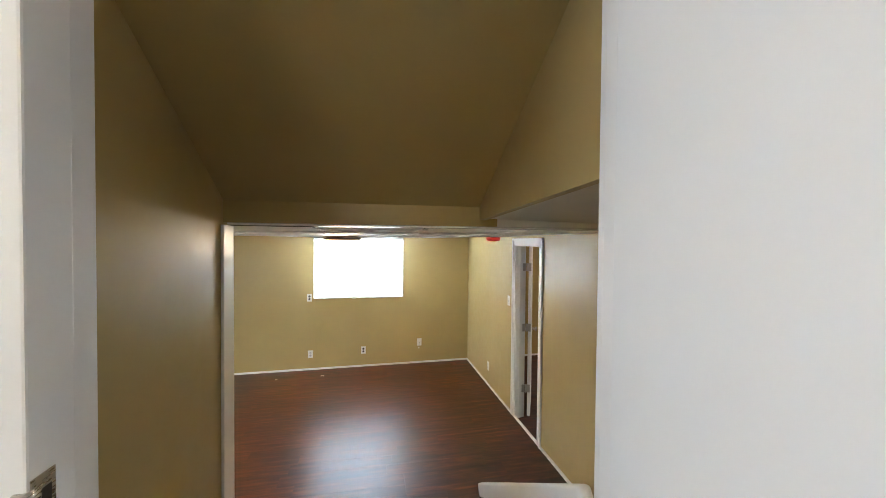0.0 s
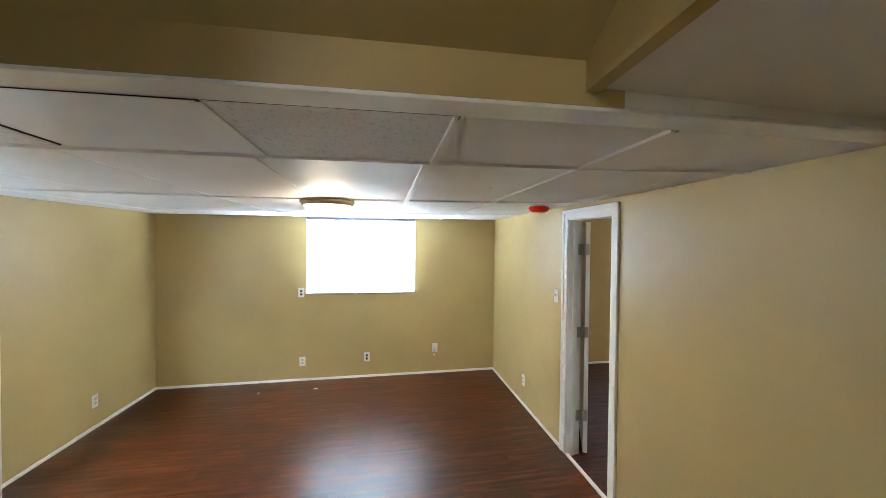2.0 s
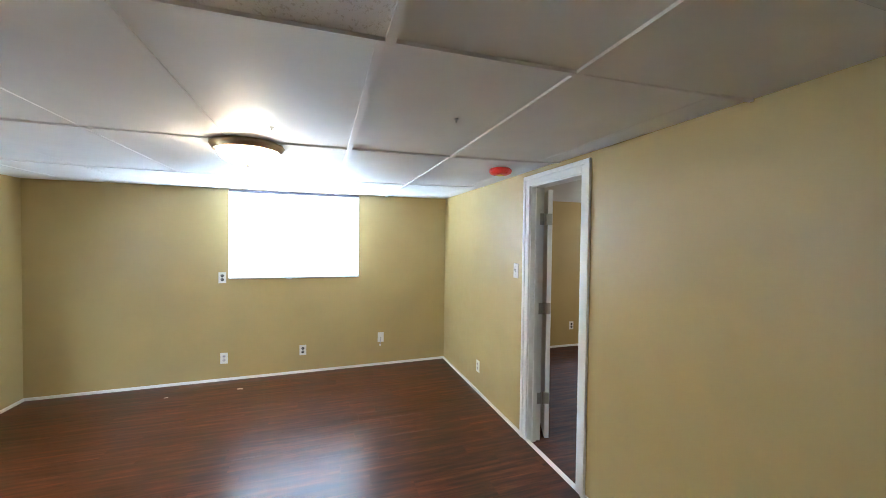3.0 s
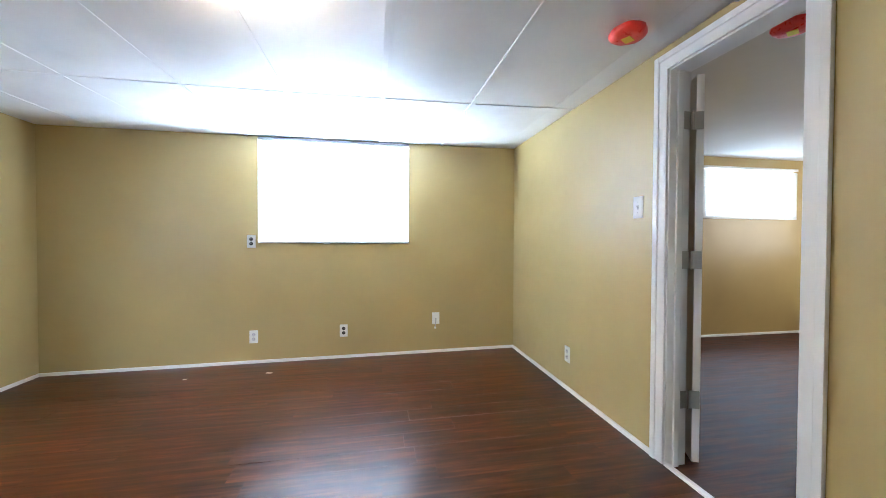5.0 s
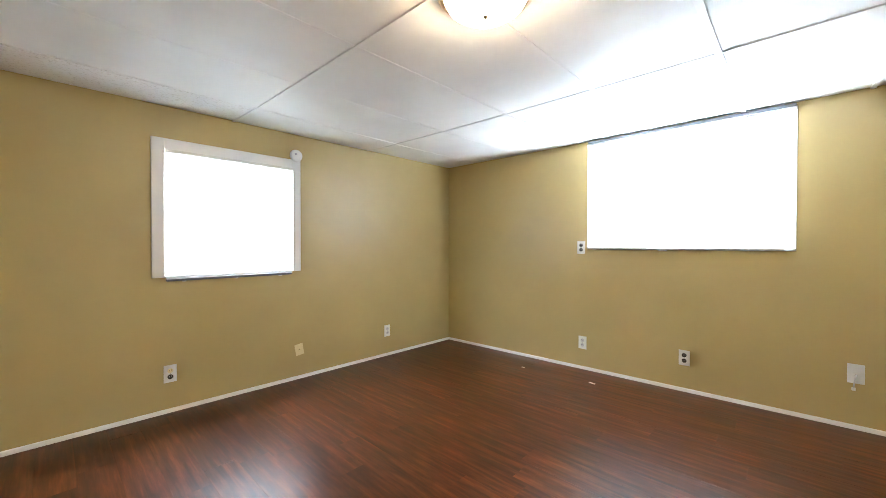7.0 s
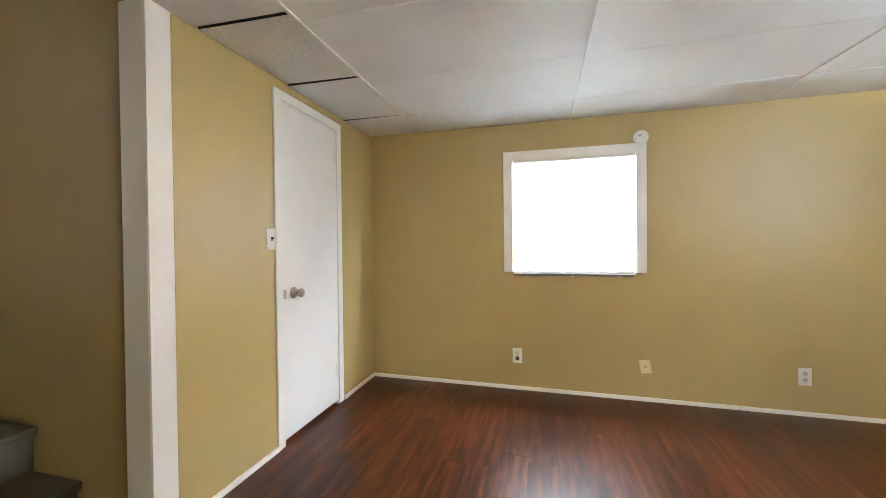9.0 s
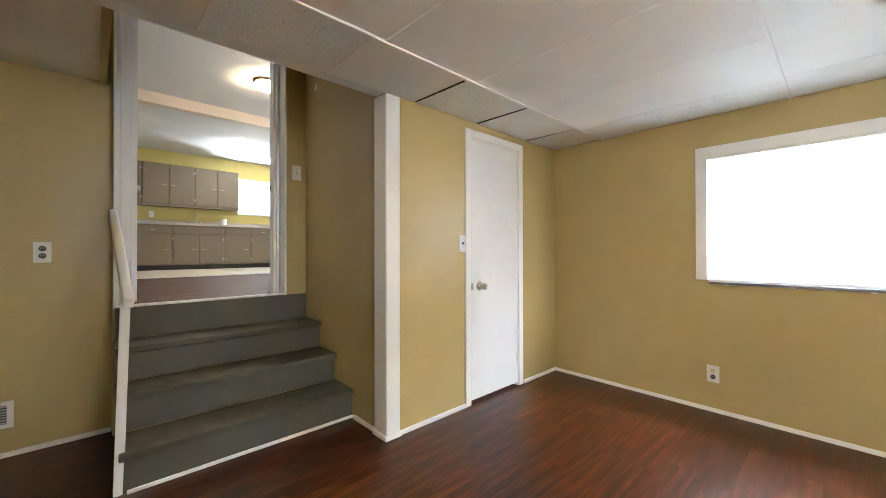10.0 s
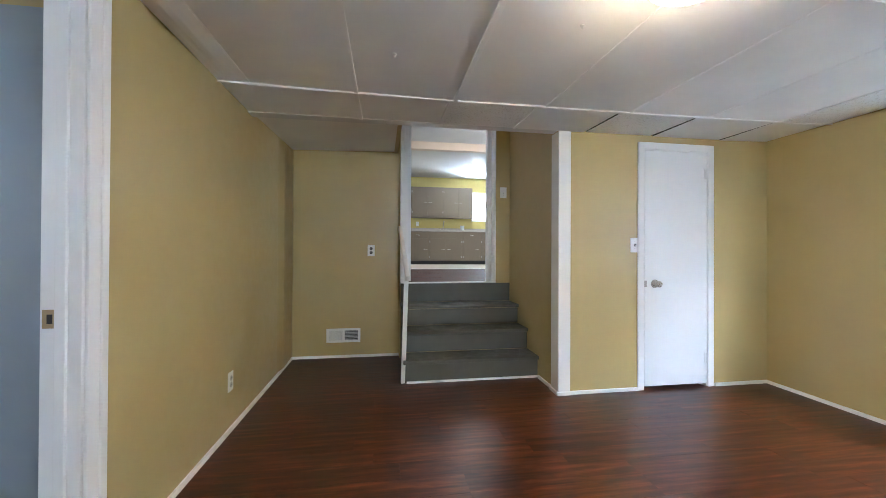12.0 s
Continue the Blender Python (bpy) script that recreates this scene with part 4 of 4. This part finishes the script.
wall_unit(2.64, 3.40, "taupe wall cabinet with two flush doors")
top = thing("worktop", "speckled laminate worktop with back splash", "worktop")
part("slab", boxes((-0.12, 3.42, UY + 0.002, -6.83, UP + 0.865, UP + 0.905), bevel=0.006), M_COUNTER, top)
part("backsplash", boxes((-0.12, 3.42, UY + 0.002, UY + 0.022, UP + 0.905, UP + 0.99)), M_COUNTER, top)
tap = thing("kitchen_tap", "chrome kitchen tap behind the sink", "tap")
bm = bmesh.new()
prev = None
for k in range(13):
    a = k / 12
    c = Vector((1.76, -7.33 + 0.19 * (a if a < 0.5 else 0.5 + (a - 0.5) * 0.9) * (a > 0.35), UP + 0.906 + 0.26 * math.sin(math.pi * min(1, a * 1.1) * 0.62)))
    ring = [bm.verts.new(c + Vector((0.011 * math.cos(q * math.pi / 4), 0.008 * math.sin(q * math.pi / 4), 0.004 * math.sin(q * math.pi / 4)))) for q in range(8)]
    if prev:
        for q in range(8):
            bm.faces.new((prev[q], prev[(q + 1) % 8], ring[(q + 1) % 8], ring[q]))
    prev = ring
part("spout", bm, M_NICKEL, tap, "", True)
part("base", boxes((1.64, 1.88, -7.36, -7.30, UP + 0.9055, UP + 0.925), bevel=0.006), M_NICKEL, tap)
for xx in (1.67, 1.85):
    part("tap_handle", lathe([(0.018, 0.0), (0.022, 0.02), (0.014, 0.05), (0.0, 0.052)], 'Z', 18, (xx, -7.33, UP + 0.925)), M_NICKEL, tap, "", True)
roll = thing("paper_roll", "short white paper roll on the worktop", "paper roll")
part("paper", lathe([(0.018, 0.0), (0.055, 0.0), (0.056, 0.01), (0.056, 0.13), (0.054, 0.14), (0.02, 0.14)], 'Z', 28), M_PAPER, roll, "", True)
part("core", lathe([(0.0175, 0.001), (0.0175, 0.139)], 'Z', 20), M_IVORY, roll)
roll.matrix_world = pose(1.27, -7.1, UP + 0.905)
outlet("K", 2.46, 1.90, M_PLATE, "white outlet on the yellow kitchen wall")

lamp2 = thing("ceiling_light", "lit dome ceiling light in the upper room", "ceiling light")
part("ring", lathe([(0.12, 0.0), (0.15, -0.004), (0.152, -0.02), (0.13, -0.026)], 'Z', 40), M_BRONZE, lamp2, "", True)
part("dome", lathe([(0.132, -0.02), (0.128, -0.05), (0.10, -0.085), (0.05, -0.102), (0.0, -0.105)], 'Z', 40), M_DOME2, lamp2, "glowing glass dome", True)
lamp2.matrix_world = pose(1.765, -2.82, UPCEIL)
lamp3 = thing("ceiling_light", "lit kitchen ceiling light with a brown ring", "ceiling light")
part("ring", lathe([(0.15, 0.0), (0.19, -0.004), (0.19, -0.022), (0.17, -0.028)], 'Z', 40), M_BRONZE, lamp3, "", True)
part("dome", lathe([(0.17, -0.022), (0.16, -0.05), (0.12, -0.075), (0.06, -0.088), (0.0, -0.09)], 'Z', 40), M_DOME3, lamp3, "glowing white glass dome", True)
lamp3.matrix_world = pose(1.25, -5.86, UPCEIL) @ Matrix.Diagonal((0.62, 0.62, 0.5, 1))

# ---- floors, piece by piece ----
PW, PL = 0.152, 0.914                            # plank width and length
ROW0 = 1.995 - 22 * PW                           # a row edge of the den floor
END_JOINTS = {20: 2.44, 21: 3.085, 22: 2.90, 23: 2.257, 25: 3.03, 26: 2.435, 30: 2.557}


def plank_rows(x_of, y0, y1, seed):
    """Rows of planks running east-west: (x0, x1, y0, y1, dz, tilts)."""
    r = random.Random(seed)
    out = []
    row = 0
    y = y0
    while y < y1 - 0.005:
        yb = min(y + PW, y1)
        xa, xb = x_of((y + yb) / 2)
        x = xa - r.uniform(0.1, PL)
        if seed == 3 and row in END_JOINTS:
            x = END_JOINTS[row] - PL * math.ceil((END_JOINTS[row] - xa) / PL)
        while x < xb:
            a, b = max(x, xa), min(x + PL, xb)
            if b - a > 0.02:
                out.append((a, b, y, yb, r.uniform(-0.0003, 0.0003), r.uniform(-0.0011, 0.0011), r.uniform(-0.0003, 0.0003)))
            x += PL
        y = yb
        row += 1
    return out


def plank_shape():
    bm = bmesh.new()
    ix, iy = 0.0002 / PL, 0.0002 / PW
    lo = [bm.verts.new((sx * (0.5 - ix), sy * (0.5 - iy), -0.008)) for sx, sy in ((-1, -1), (1, -1), (1, 1), (-1, 1))]
    hi = [bm.verts.new((v.co.x, v.co.y, 0.0)) for v in lo]
    bm.faces.new(hi)
    bm.faces.new(lo[::-1])
    for k in range(4):
        bm.faces.new((lo[k], lo[(k + 1) % 4], hi[(k + 1) % 4], hi[k])).material_index = 1
    bmesh.ops.recalc_face_normals(bm, faces=bm.faces[:])
    me = bpy.data.meshes.new("plank")
    bm.to_mesh(me)
    bm.free()
    me.materials.append(M_FLOOR)
    me.materials.append(M_EDGE)
    return me


floor = structure("floor", boxes((-0.1, EAST + 0.06, BACK - 0.05, NORTH + 0.05, -0.16, -0.05)), M_VOID, "red-brown laminate plank floor of the den", "floor")
shape = plank_shape()


def den_span(y):
    return (0.0, EAST) if y > -0.06 else ((STAIR_W - 0.02, EAST) if y > -0.45 else (3.15, EAST))


for x0, x1, y0, y1, dz, tx, ty in plank_rows(den_span, ROW0, NORTH, 3):
    ob = new("plank", shape)
    ob.parent = floor
    xm, ym = (x0 + x1) / 2, (y0 + y1) / 2
    rise_x = (floor_z(x1, ym) - floor_z(x0, ym)) / (x1 - x0)
    rise_y = (floor_z(xm, y1) - floor_z(xm, y0)) / (y1 - y0)
    ob.matrix_basis = Matrix.LocRotScale((xm, ym, dz + floor_z(xm, ym)), Euler((rise_y + tx * 3.6, -rise_x + ty * 2.4, 0)), (x1 - x0, y1 - y0, 1))


def joined_planks(name, rows, z, mat, parent):
    bm = bmesh.new()
    for x0, x1, y0, y1, dz, tx, ty in rows:
        box(bm, x0 + 0.0003, x1 - 0.0003, y0 + 0.0003, y1 - 0.0003, z - 0.008 + dz, z + dz)
    return tagged(finish(name, bm, mat, parent), kind="stuff")


f2 = structure("floor_room", boxes((EAST + 0.06, RX1, RS - 0.05, RN + 0.05, -0.12, -0.0075)), M_VOID, "brown laminate plank floor of the next room", "floor")
joined_planks("planks", plank_rows(lambda y: (EAST + (0.0 if EY0 < y < EY1 else 0.12), RX1), RS, RN, 5), 0.0, M_FLOOR2, f2)
f3 = structure("floor_upper", boxes((UX0, UX1, -4.38, BACK - 0.11, UP - 0.1, UP - 0.0075), (DX0, DX1, BACK - 0.11, -1.23, UP - 0.03, UP - 0.0075)), M_VOID, "brown laminate plank floor upstairs", "floor")
joined_planks("planks", plank_rows(lambda y: (UX0, UX1) if y < BACK - 0.11 else ((DX0 + 0.014, DX1 - 0.014) if y < -1.345 else (FX0, FX1)), -4.38, -1.262, 9), UP, M_FLOOR2, f3)
